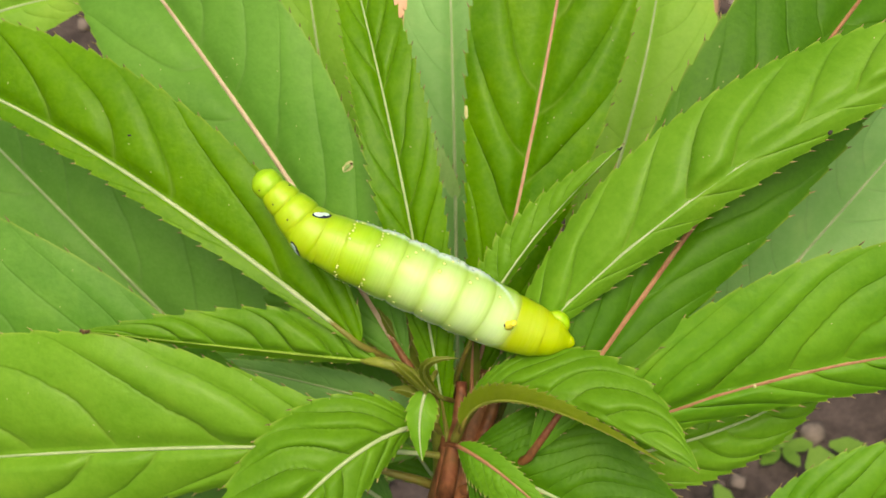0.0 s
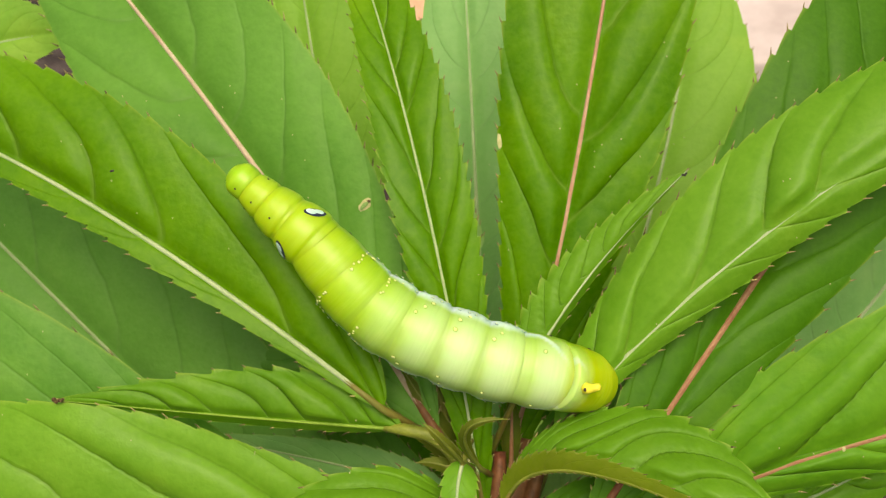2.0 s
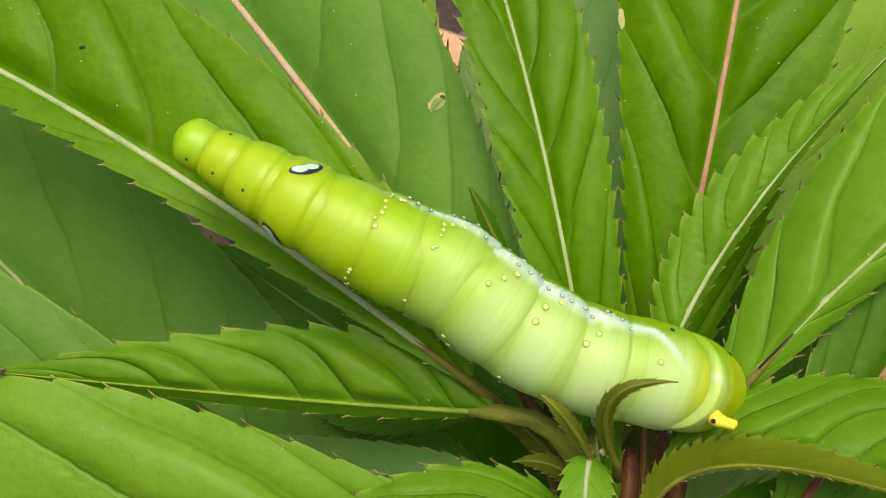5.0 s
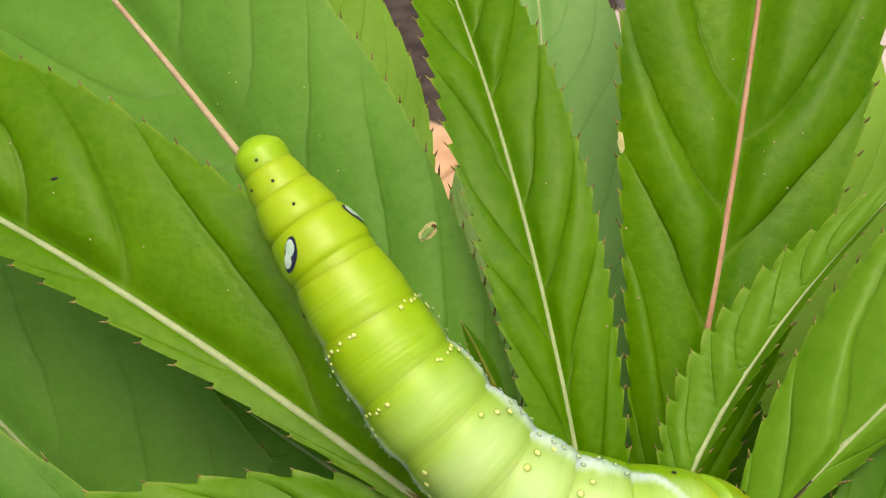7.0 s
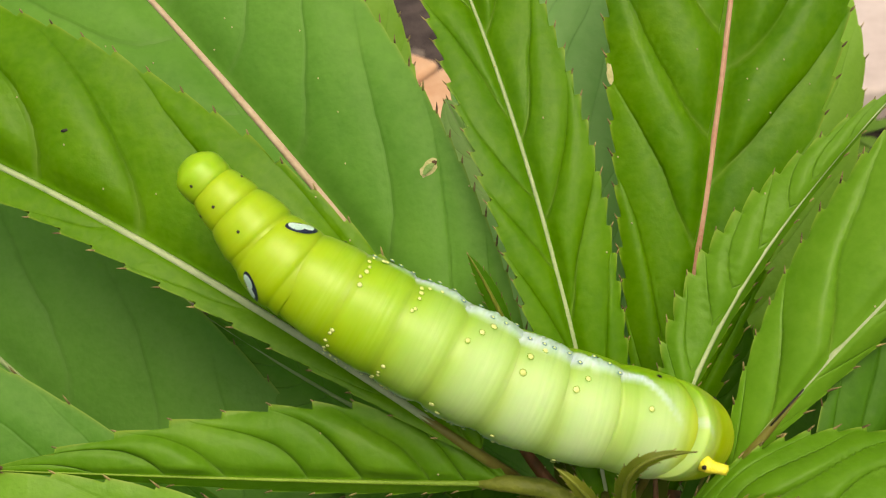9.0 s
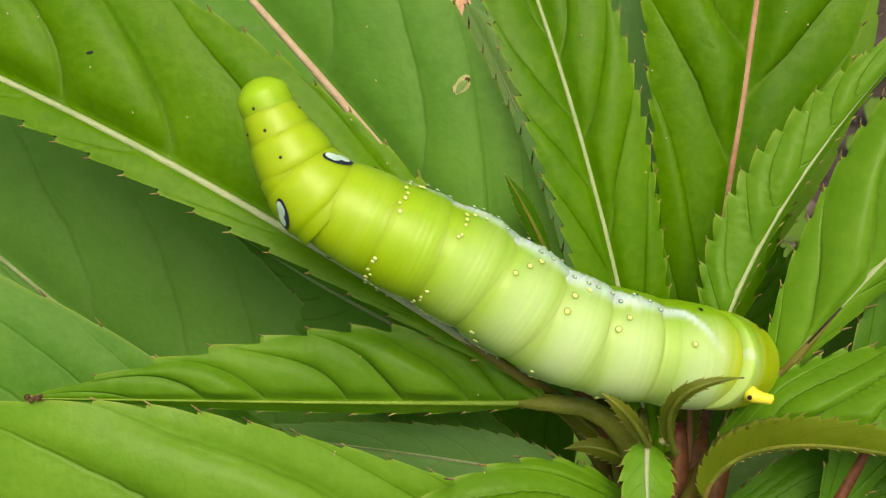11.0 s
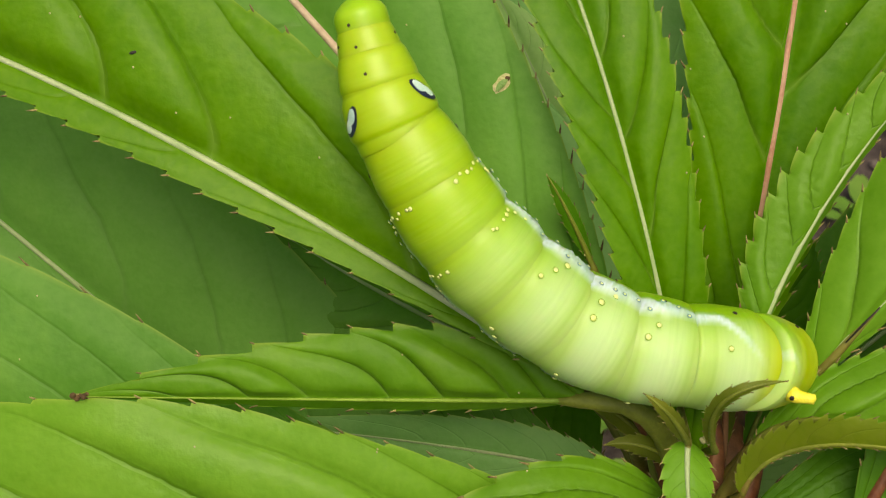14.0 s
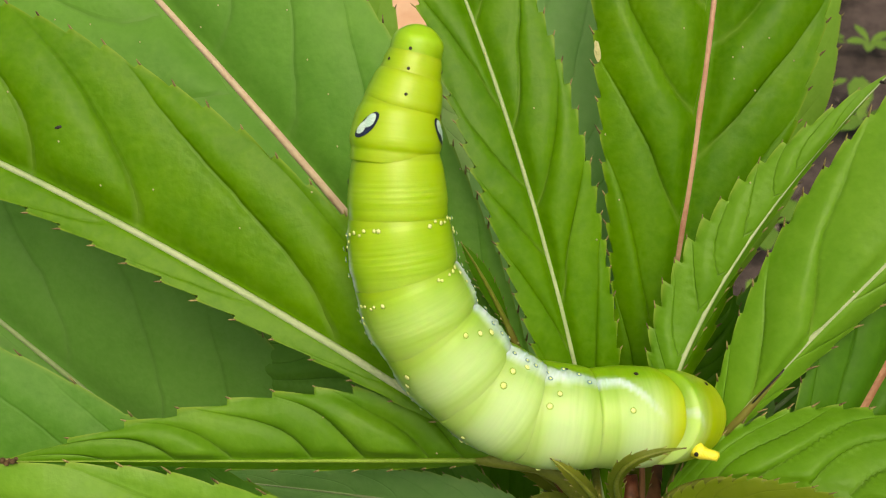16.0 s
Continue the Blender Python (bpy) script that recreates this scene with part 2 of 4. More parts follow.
def leaf(base, mid, tip, left, right, lift_left, lift_right, peak, look_of, teeth, veins, rib, parent=None, name="leaf"):
    """A toothed lance-shaped leaf on a bowed midrib. left and right: the half widths in mm; lift: how far each half rises out of the plane."""
    veins = round(veins * 1.25)
    rnd = random.Random(hash((round(base[0] * 10), round(tip[0] * 10), teeth)) % 9973)
    a, m, c = (Vector(p) for p in (base, mid, tip))
    per = max(8, round(200 / teeth))
    n = teeth * per
    size = max(left, right)
    across = 22 if size > 6 else 9
    k = math.log(0.5) / math.log(peak)
    bm = bmesh.new()
    vein = bm.verts.layers.float.new("vein")
    ease = bm.verts.layers.float.new("ease")
    phase = bm.verts.layers.float.new("phase")
    margin = bm.verts.layers.float.new("margin")
    z = Vector((0, 0, 1))
    line, sides, widths = [], [], []
    for i in range(n + 1):
        s = i / n
        p = bezier(a, m, c, s)
        d = (bezier(a, m, c, min(s + 0.01, 1)) - bezier(a, m, c, max(s - 0.01, 0))).normalized()
        line.append(p)
        sides.append(z.cross(d).normalized())
        widths.append(max(math.sin(math.pi * (s ** k)) ** 0.85 if 0 < s < 1 else 0.0, 0.015))
    wave = [rnd.uniform(0, 6.3) for _ in range(4)]
    span = length_of(a, m, c)
    tooth = [[rnd.uniform(0.55, 1.15) for _ in range(teeth + 1)] for _ in range(2)]
    grid = []
    for i in range(n + 1):
        s, row = i / n, []
        for j in range(-across, across + 1):
            v = 1 - (1 - abs(j) / across) ** 1.5
            half, lift = (left, lift_left) if j > 0 else (right, lift_right)
            w = half * widths[i]
            f = (i % per) / per
            reach = v
            along = 0.0
            if abs(j) >= across - 2:
                # the blade's edge swells into forward-leaning teeth
                big = tooth[j > 0][i // per] * (1.0, 0.45, 0.16)[across - abs(j)] * JAGS.get(look_of, 1.0)
                reach += (f ** 0.75 - 0.5) * big * min(0.3, 1.5 / (w + 0.5))
                along = 1.4 * f * f * big * length_of(a, m, c) / n
            bow = 0.17 * w * v * v - 0.10 * w * v
            flutter = 0.05 * w * v ** 3 * math.sin(s * 11 + wave[j > 0]) + 0.03 * w * v ** 4 * math.sin(s * 31 + wave[2 + (j > 0)])
            slender = half / span
            sweep = slender * (1.45 + 2.2 * max(0, 1 - slender / 0.1))
            ph = (s - sweep * (0.35 * v + 0.65 * v ** 2) + 0.006 * math.sin(5 * v + wave[0]) + 0.014 * math.sin(23 * s + wave[1]) + 0.012 * math.sin(9 * s + 3 * (j > 0) + wave[3])) * veins + (0.5 if j > 0 else 0.0)
            fade = min(1, v * 5) * (1 - v ** 3) * min(1, w / 3.5) * min(1, half / 7) ** 1.3
            quilt = RELIEF[look_of] * 0.115 * min(w, 14) * 1.1 * abs(math.sin(math.pi * ph + 0.25 * math.sin(2 * math.pi * ph))) ** 0.8 * fade * (0.75 + 0.4 * math.sin(math.floor(ph) * 2.1 + wave[2]))
            crease = -0.05 * min(w, 14) * math.exp(-(v / 0.10) ** 2)
            p = line[i] + sides[i] * (w * reach * (1 if j > 0 else -1)) + z * (lift * w * v - bow + flutter + quilt + crease)
            if along:
                p += (line[min(i + 1, n)] - line[max(i - 1, 0)]).normalized() * along
            vert = bm.verts.new(spot(*p))
            vert[phase] = ph
            vert[ease] = min(1, v * 9) * (1 - v ** 4) * min(1, w / 3.5) * min(1, half / 7) ** 1.3 * (0.25 + 0.75 * min(1, RELIEF[look_of])) if j else 0.0
            vert[vein] = max(0, 1 - 1.9 * v)
            vert[margin] = (0.75, 0.22)[across - abs(j)] if abs(j) >= across - 1 else 0.0
            row.append(vert)
        grid.append(row)
    for r0, r1 in zip(grid, grid[1:]):
        for j in range(2 * across):
            bm.faces.new((r0[j + 1], r0[j], r1[j], r1[j + 1]))
    tips = [(grid[t * per + per - 1][e].co.copy(), (grid[min(t * per + per, n)][e].co - grid[t * per][e].co), (grid[t * per + per - 1][e].co - grid[t * per + per - 1][across].co)) for t in range(teeth) for e in (0, 2 * across)]
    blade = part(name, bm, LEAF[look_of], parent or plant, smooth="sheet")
    bm = bmesh.new()
    pts = [spot(*(line[i] + z * (0.05 - 0.04 * min(left, 14) * min(1, widths[i] * 2)))) for i in range(0, n + 1, 4)]
    fat = 0.0005 if max(left, right) > 9 else 0.00034
    fat *= 1.35 if rib in ("pink", "rose", "red") else 1.0
    tube(bm, pts, [fat * (1.15 - 0.95 * i / (len(pts) - 1)) for i in range(len(pts))], 7, 0.8, OUT)
    part("midrib", bm, RIB[rib], blade)
    bm = bmesh.new()
    for p, fwd, side in tips:
        d = (fwd.normalized() * 0.8 + side.normalized() * 0.5 + OUT * rnd.uniform(0.0, 0.5)).normalized()
        long = rnd.uniform(0.6, 1.5) * 0.0009 * min(1, 0.2 + size / 15) * {"crisp": 0.6, "lush": 0.65, "soft": 1.1}.get(look_of, 0.85)
        fine = min(1, 0.4 + size / 20)
        tube(bm, [p - d * 0.0005, p + d * long * 0.4, p + d * long], [0.00016 * fine, 0.00012 * fine, 0.00003], 4)
    tagged(part("edge_bristles", bm, BRISTLE, blade), kind="stuff")
    if a.length < 45:
        h = 10 + max(0, -a.z) * 1.3
        foot = Vector((0, -0.77 * h, -0.64 * h))
        d = (bezier(a, m, c, 0.05) - a).normalized()
        reach = (a - foot).length
        sag = Vector((0, 0, -18 if a.z > 14 else 0))
        c1, c2 = foot + Vector((0, 0.77, 0.64)) * reach * 0.3 + sag, a - d * reach * 0.4 + sag
        line = []
        for k in range(11):
            e = k / 10
            line.append(foot * (1 - e) ** 3 + c1 * 3 * e * (1 - e) ** 2 + c2 * 3 * e * e * (1 - e) + a * e ** 3)
        line += [bezier(a, m, c, e) - Vector((0, 0, 0.03 * size * e * 10)) for e in (0.03, 0.07, 0.11)]
        thick = (0.0016 if rib == "green" else 0.0010 if rib == "pale" else 0.0013) if size > 6 else 0.0007
        bm = bmesh.new()
        tube(bm, [spot(*p) for p in line], [thick * (1.35 - 0.07 * k) for k in range(11)] + [thick * 0.6, thick * 0.45, thick * 0.25], 10)
        part("petiole", bm, STEM if rib in ("red", "pink", "rose") else RIB["olive"] if rib == "green" else STALK, blade)
    return blade


def length_of(a, m, c):
    return (m - a).length + (c - m).length


# ---- ground and what lies beyond ----
def box(bm, size, m, bevel=0.0):
    r = bmesh.ops.create_cube(bm, size=1.0, matrix=m @ Matrix.Diagonal((*size, 1)))
    if bevel:
        bmesh.ops.bevel(bm, geom=list({e for v in r["verts"] for e in v.link_edges}), offset=bevel, segments=2, affect="EDGES", profile=0.6)


def ground():
    bm = bmesh.new()
    xs = [-60, -20, -8, -4] + [-2 + 0.1 * i for i in range(41)] + [4, 8, 20, 60]
    rows = [[bm.verts.new((x, y + 0.6, 0.012 * noise.noise((x * 4, y * 4, 0)) if abs(x) < 2.1 and abs(y) < 2.1 else 0)) for x in xs] for y in xs]
    for a, b in zip(rows, rows[1:]):
        for i in range(len(xs) - 1):
            bm.faces.new((a[i], a[i + 1], b[i + 1], b[i]))
    tagged(part("ground", bm, SOIL, None), "dark garden soil with pale crumbs", "ground", kind="structure")


ground()


def edging():
    """Clay bricks laid flat side by side along the bed."""
    rnd = random.Random(8)
    turn = radians(-42)
    for row in range(2):
        for k in range(4):
            bm = bmesh.new()
            x, y = -0.10 + 0.098 * k + 0.03 * row, -0.046 - 0.097 * row
            m = pose(-0.03 + x * math.cos(turn) - y * math.sin(turn), 0.897 + x * math.sin(turn) + y * math.cos(turn), 0.022 + rnd.uniform(-0.003, 0.003), 0, 0, -42 + rnd.uniform(-2, 2))
            box(bm, (0.093, 0.092, 0.05), m, 0.006)
            tagged(part("edging_brick", bm, CLAY, None), "orange fired-clay edging brick along the bed", "brick", "edging bricks")


edging()


def paving():
    bm = bmesh.new()
    for i in range(4):
        for j in range(3):
            box(bm, (0.395, 0.395, 0.04), pose(0.34 + 0.4 * i, 0.99 + 0.4 * j + 0.03 * i, 0.006, 0, 0, 5), 0.006)
    tagged(part("pavement", bm, STONE, None), "pale pinkish concrete paving slabs", "pavement", kind="structure")


paving()


def weeds():
    """Low seedlings and blades over the soil."""
    rnd = random.Random(21)
    bm = bmesh.new()
    for _ in range(420):
        x, y = rnd.uniform(-0.75, 0.8), rnd.uniform(-0.05, 0.76)
        if math.hypot(x, y) < 0.1:
            continue
        turn, n, size = rnd.uniform(0, 6.3), rnd.randint(3, 6), rnd.uniform(0.012, 0.04)
        for k in range(n):
            a = turn + 6.28 * k / n + rnd.uniform(-0.3, 0.3)
            d, side = Vector((math.cos(a), math.sin(a), 0)), Vector((-math.sin(a), math.cos(a), 0))
            c = Vector((x, y, 0.006))
            w = size * rnd.uniform(0.16, 0.34)
            rise = rnd.uniform(0.2, 0.9)
            rows = []
            for s, f in ((0.05, 0.15), (0.35, 0.8), (0.65, 0.9), (0.95, 0.25)):
                p = c + d * size * s + Vector((0, 0, size * rise * (s - 0.6 * s * s)))
                rows.append([bm.verts.new(p + side * w * f * e + Vector((0, 0, -0.15 * w * (e == 0)))) for e in (-1, 0, 1)])
            for r0, r1 in zip(rows, rows[1:]):
                for e in (0, 1):
                    bm.faces.new((r0[e], r0[e + 1], r1[e + 1], r1[e]))
    tagged(part("weeds", bm, WEED, None, smooth="sheet"), "low green weed seedlings growing on the soil", "weeds", kind="stuff")
    bm = bmesh.new()
    for _ in range(500):
        x, y = rnd.uniform(-0.8, 0.9), rnd.uniform(-0.1, 0.95)
        r = rnd.uniform(0.002, 0.011)
        v = bmesh.ops.create_icosphere(bm, subdivisions=1, radius=r, matrix=pose(x, y, r * 0.4, rnd.uniform(0, 90), rnd.uniform(0, 90), 0))["verts"]
        for k in v:
            k.co += Vector((rnd.uniform(-1, 1), rnd.uniform(-1, 1), rnd.uniform(-1, 1))) * r * 0.25
    tagged(part("soil_crumbs", bm, CRUMB, None), "grey and brown soil crumbs and grit", "soil crumbs", kind="stuff")


weeds()

plant = tagged(new("balsam_plant"), "leafy balsam plant with toothed green leaves on a red stem", "plant")

# ---- stem ----
bm = bmesh.new()
tube(bm, [spot(9.5, 18, -1), spot(8, 11, 0), spot(4.5, 0, 1), spot(1, -12, 2), Vector((0, 0.0, 0.42)), Vector((0, 0.004, 0.3)), Vector((0, 0, -0.01))], [0.0024, 0.0034, 0.0044, 0.0048, 0.0048, 0.005, 0.006], 18)
part("stem", bm, STEM, plant, "fleshy red stem")
for ends in (((5.5, 17, 6), (4.5, 8, 7), (1.5, -6, 6)), ((12.5, 15, 1), (9.5, 6, 3), (3.5, -8, 4)), ((2.5, 15, 3), (2.5, 6, 5), (0.5, -8, 5))):
    bm = bmesh.new()
    tube(bm, [bezier(*(Vector(spot(*e)) for e in ends), k / 8) for k in range(9)], [0.0011 + 0.0001 * k for k in range(9)], 10)
    part("young_stalk", bm, STEM, plant)

# ---- leaves ----
leaf((-13.0, 26.0, 14.1), (-82.0, 72.5, 3.0), (-131.5, 84.5, -15.5), 3.4, 17.9, 0.40, 0.10, 0.35, "lush", 36, 7, "pale")
leaf((-4.6, 20.5, 7.3), (-46.3, 81.2, -7.6), (-92.9, 137.5, -30.9), 18.0, 20.5, 0.15, 0.26, 0.49, "soft", 44, 7, "pink")
leaf((2.8, 2.9, 6.0), (-6.3, 67.1, 9.6), (-21.6, 117.6, -18.4), 5.8, 7.8, 0.32, 0.18, 0.50, "lush", 40, 9, "pale")
leaf((-0.3, -4.5, -5.1), (17.7, 53.3, 2.0), (36.4, 148.2, -1.1), 16.4, 15.2, -0.01, 0.09, 0.73, "lush", 40, 8, "rose")
leaf((8.9, 27.8, 16.8), (20.1, 45.2, 16.1), (37.3, 62.8, 17.9), 5.5, 1.2, -0.19, -1.21, 0.38, "crisp", 16, 7, "pale")
leaf((14.9, 20.8, 12.5), (61.9, 61.0, 21.3), (120.0, 85.5, 13.4), 13.5, 4.3, -0.40, -0.31, 0.44, "bright", 34, 8, "pale")
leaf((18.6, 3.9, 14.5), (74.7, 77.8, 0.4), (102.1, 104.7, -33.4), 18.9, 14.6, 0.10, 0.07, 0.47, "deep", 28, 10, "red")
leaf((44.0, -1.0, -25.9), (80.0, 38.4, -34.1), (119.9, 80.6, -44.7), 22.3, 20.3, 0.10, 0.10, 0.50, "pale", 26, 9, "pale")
leaf((9.8, -3.5, 7.6), (78.6, 20.9, 11.7), (134.5, 19.4, 6.5), 21.6, 6.9, 0.16, -0.40, 0.55, "fresh", 26, 9, "red")
leaf((10.2, -4.0, -6.0), (50.6, 1.9, -6.0), (80.4, 15.9, -10.0), 6.1, 9.7, 0.10, -0.10, 0.50, "bright", 24, 8, "pale")
leaf((52.7, -21.8, 4.0), (86.2, -8.0, 4.0), (123.1, -2.5, 0.0), 11.6, 9.7, 0.10, -0.10, 0.50, "fresh", 22, 8, "pale")
leaf((7.1, 13.2, 12.9), (19.5, 18.6, 21.5), (48.8, 6.1, 32.8), 9.6, 0.5, -0.72, -0.60, 0.73, "crisp", 20, 8, "olive")
leaf((6.3, 10.1, 14.8), (17.7, 16.6, 22.6), (42.5, 9.5, 38.9), 3.3, 0.4, 0.24, -0.20, 0.36, "fold", 26, 8, "olive", name="folded_leaf")
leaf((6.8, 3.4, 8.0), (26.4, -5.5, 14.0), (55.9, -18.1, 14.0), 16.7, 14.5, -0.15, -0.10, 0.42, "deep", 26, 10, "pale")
leaf((4.6, 5.1, 10.0), (13.8, 0.9, 16.0), (26.4, -10.9, 16.0), 3.1, 5.7, 0.10, -0.20, 0.42, "fresh", 20, 8, "red")
leaf((-2.0, 9.8, 12.1), (-20.1, 1.6, 26.0), (-45.1, -27.7, 26.4), 7.2, 13.7, -0.10, -0.25, 0.51, "crisp", 16, 7, "pale")
leaf((-9.9, 22.3, 12.2), (-32.5, 24.4, 10.5), (-67.9, 29.1, 12.8), 1.6, 8.7, -1.20, 0.14, 0.44, "crisp", 12, 6, "green")
leaf((-1.1, 2.5, 6.3), (-60.4, 4.7, 10.7), (-149.8, -4.1, 0.3), 12.2, 25.2, -0.15, 0.16, 0.62, "bright", 26, 6, "pale")
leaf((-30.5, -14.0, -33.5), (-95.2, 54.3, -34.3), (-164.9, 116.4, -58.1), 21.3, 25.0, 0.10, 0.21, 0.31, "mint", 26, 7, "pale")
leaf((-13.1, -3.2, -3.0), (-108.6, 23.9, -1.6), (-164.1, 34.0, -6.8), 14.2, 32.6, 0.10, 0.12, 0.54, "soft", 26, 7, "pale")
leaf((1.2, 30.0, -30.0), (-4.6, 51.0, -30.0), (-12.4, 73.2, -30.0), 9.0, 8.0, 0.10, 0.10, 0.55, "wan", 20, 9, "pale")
leaf((-11.6, 19.6, -22.0), (-29.8, 29.8, -26.0), (-50.8, 44.6, -32.0), 12.0, 12.0, 0.10, 0.10, 0.50, "soft", 20, 8, "pale")
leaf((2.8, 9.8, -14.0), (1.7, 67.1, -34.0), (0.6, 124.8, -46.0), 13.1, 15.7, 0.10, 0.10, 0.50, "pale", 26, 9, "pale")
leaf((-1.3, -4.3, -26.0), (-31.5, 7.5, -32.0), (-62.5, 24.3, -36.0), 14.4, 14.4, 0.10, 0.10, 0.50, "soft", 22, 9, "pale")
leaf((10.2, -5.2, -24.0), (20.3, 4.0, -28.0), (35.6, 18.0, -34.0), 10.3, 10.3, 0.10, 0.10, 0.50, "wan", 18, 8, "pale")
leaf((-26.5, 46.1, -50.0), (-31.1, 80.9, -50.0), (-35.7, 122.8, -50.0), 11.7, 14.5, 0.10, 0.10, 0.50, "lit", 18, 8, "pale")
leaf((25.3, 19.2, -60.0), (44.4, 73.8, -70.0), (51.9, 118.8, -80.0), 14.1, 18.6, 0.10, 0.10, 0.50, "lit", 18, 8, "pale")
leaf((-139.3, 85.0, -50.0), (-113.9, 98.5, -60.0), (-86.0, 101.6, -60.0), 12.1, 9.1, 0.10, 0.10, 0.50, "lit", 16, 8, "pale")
leaf((2.9, 16.4, 18.0), (1.3, 24.5, 30.0), (7.8, 26.4, 31.0), 1.0, 0.9, -0.30, -0.60, 0.40, "olive", 9, 5, "olive")
leaf((-0.0, 17.4, 18.0), (-2.8, 22.2, 24.0), (-5.5, 25.2, 25.0), 0.9, 0.9, -0.30, -0.30, 0.40, "olive", 8, 5, "olive")
leaf((0.0, 17.8, 18.0), (-1.1, 12.5, 21.0), (-0.8, 5.1, 21.0), 3.1, 2.7, -0.20, -0.20, 0.35, "fresh", 8, 5, "pale")
leaf((0.4, 13.1, 3.0), (-4.6, 21.7, 6.0), (-10.5, 32.1, 7.0), 1.7, 1.7, -0.20, -0.30, 0.50, "olive", 10, 5, "olive")
leaf((1.4, 13.3, 2.0), (-2.6, 21.8, 4.0), (-7.4, 30.4, 4.0), 1.6, 1.6, -0.20, -0.30, 0.50, "olive", 10, 5, "olive")
leaf((3.0, 12.9, 0.0), (0.5, 20.3, 2.0), (-2.5, 28.0, 0.0), 1.6, 1.6, -0.20, -0.30, 0.50, "deep", 10, 5, "olive")
leaf((-7.4, 36.9, 8.0), (-9.8, 43.3, 10.0), (-12.3, 48.6, 12.0), 1.0, 1.1, -0.20, -0.30, 0.50, "deep", 10, 5, "olive")
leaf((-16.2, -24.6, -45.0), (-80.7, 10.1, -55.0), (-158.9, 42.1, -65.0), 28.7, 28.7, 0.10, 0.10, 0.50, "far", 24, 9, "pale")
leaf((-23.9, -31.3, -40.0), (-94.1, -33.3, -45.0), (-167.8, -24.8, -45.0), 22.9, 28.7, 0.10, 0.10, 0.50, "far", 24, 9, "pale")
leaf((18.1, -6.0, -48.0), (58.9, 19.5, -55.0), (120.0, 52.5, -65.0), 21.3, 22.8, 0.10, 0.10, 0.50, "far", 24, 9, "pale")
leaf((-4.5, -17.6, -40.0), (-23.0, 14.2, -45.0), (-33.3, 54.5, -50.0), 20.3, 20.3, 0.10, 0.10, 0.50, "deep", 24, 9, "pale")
leaf((0.8, -5.2, -45.0), (19.3, -19.0, -45.0), (44.3, -32.8, -45.0), 17.9, 17.9, 0.10, 0.10, 0.50, "mint", 24, 9, "pale")
leaf((1.9, 11.0, 2.0), (-5.0, 18.0, 6.0), (-14.0, 26.9, 6.0), 1.4, 1.6, -0.30, -0.30, 0.50, "olive", 12, 5, "olive")
leaf((3.1, 13.1, 1.0), (2.3, 20.5, 3.0), (2.5, 27.7, 2.0), 1.4, 1.4, -0.30, -0.30, 0.50, "olive", 10, 5, "olive")
leaf((7.1, 11.3, 3.0), (7.6, 19.6, 5.0), (7.9, 26.1, 3.0), 1.8, 1.6, -0.30, -0.30, 0.50, "olive", 10, 5, "red")
leaf((9.9, 11.0, 2.0), (13.1, 18.9, 4.0), (17.5, 24.6, 2.0), 1.6, 1.6, -0.30, -0.30, 0.50, "deep", 10, 5, "olive")
leaf((2.3, 9.7, 6.0), (-2.6, 15.1, 10.0), (-8.2, 16.3, 10.0), 1.3, 1.3, -0.30, -0.50, 0.50, "olive", 10, 5, "olive")
leaf((-3.8, 5.5, -8.0), (-18.6, 10.9, -10.0), (-54.1, 18.4, -14.0), 3.7, 4.6, 0.10, 0.05, 0.50, "pale", 20, 8, "pale")
leaf((14.6, 14.0, -12.0), (19.3, 29.0, -13.0), (23.8, 39.3, -14.0), 6.5, 6.5, 0.10, 0.05, 0.50, "deep", 18, 7, "pale")


# ---- marks on the leaves ----
def mark(name, p, across, tall, turn, material, label, lobes=7):
    """A small scab or speck lying on the topmost leaf at p."""
    bm = bmesh.new()
    rnd = random.Random(len(label) + lobes)
    hit = scene.ray_cast(bpy.context.evaluated_depsgraph_get(), spot(p[0], p[1], 60), -OUT)
    p = (p[0], p[1], (hit[1] - APEX).dot(OUT) * 1000 + 0.12)
    c = bm.verts.new(spot(*p) + OUT * 0.0002)
    ring = []
    for k in range(lobes * 2):
        a = 2 * math.pi * k / (lobes * 2)
        r = rnd.uniform(0.8, 1.15)
        x, y = across * math.cos(a) * r, tall * math.sin(a) * r
        ring.append(bm.verts.new(spot(p[0] + x * math.cos(turn) - y * math.sin(turn), p[1] + x * math.sin(turn) + y * math.cos(turn), p[2])))
    for k in range(len(ring)):
        bm.faces.new((c, ring[k], ring[(k + 1) % len(ring)]))
    part(name, bm, material, plant, label)


mark("leaf_scar", (-15.8, 59.6), 1.5, 0.75, 0.75, SCAR, "pale eaten scar on a leaf", 9)
mark("thin_skin", (-15.9, 59.5), 1.0, 0.42, 0.75, THIN, "thin green skin left in a scar", 9)
mark("leaf_hole", (-15.1, 60.2), 0.34, 0.3, 0.9, HOLE, "small brown hole in a scar", 6)
mark("speck", (-57.5, 67.1), 0.45, 0.2, 0.2, BLACK, "black speck")
mark("speck", (73.4, 64.0), 0.5, 0.5, 0.0, BLACK, "dark grain")
mark("speck", (61.3, 16.7), 0.3, 0.45, 0.0, SCAR, "pale grain")
mark("leaf_scar", (7.6, 69.7), 0.5, 1.3, 0.0, SCAR, "pale nibbled notch", 8)
_rnd = random.Random(5)
for _ in range(110):
    mark("dust_grain", (_rnd.uniform(-95, 95), _rnd.uniform(5, 85)), 0.13, 0.13, 0.0, SCAR, "", 4)
bm = bmesh.new()
pts = []
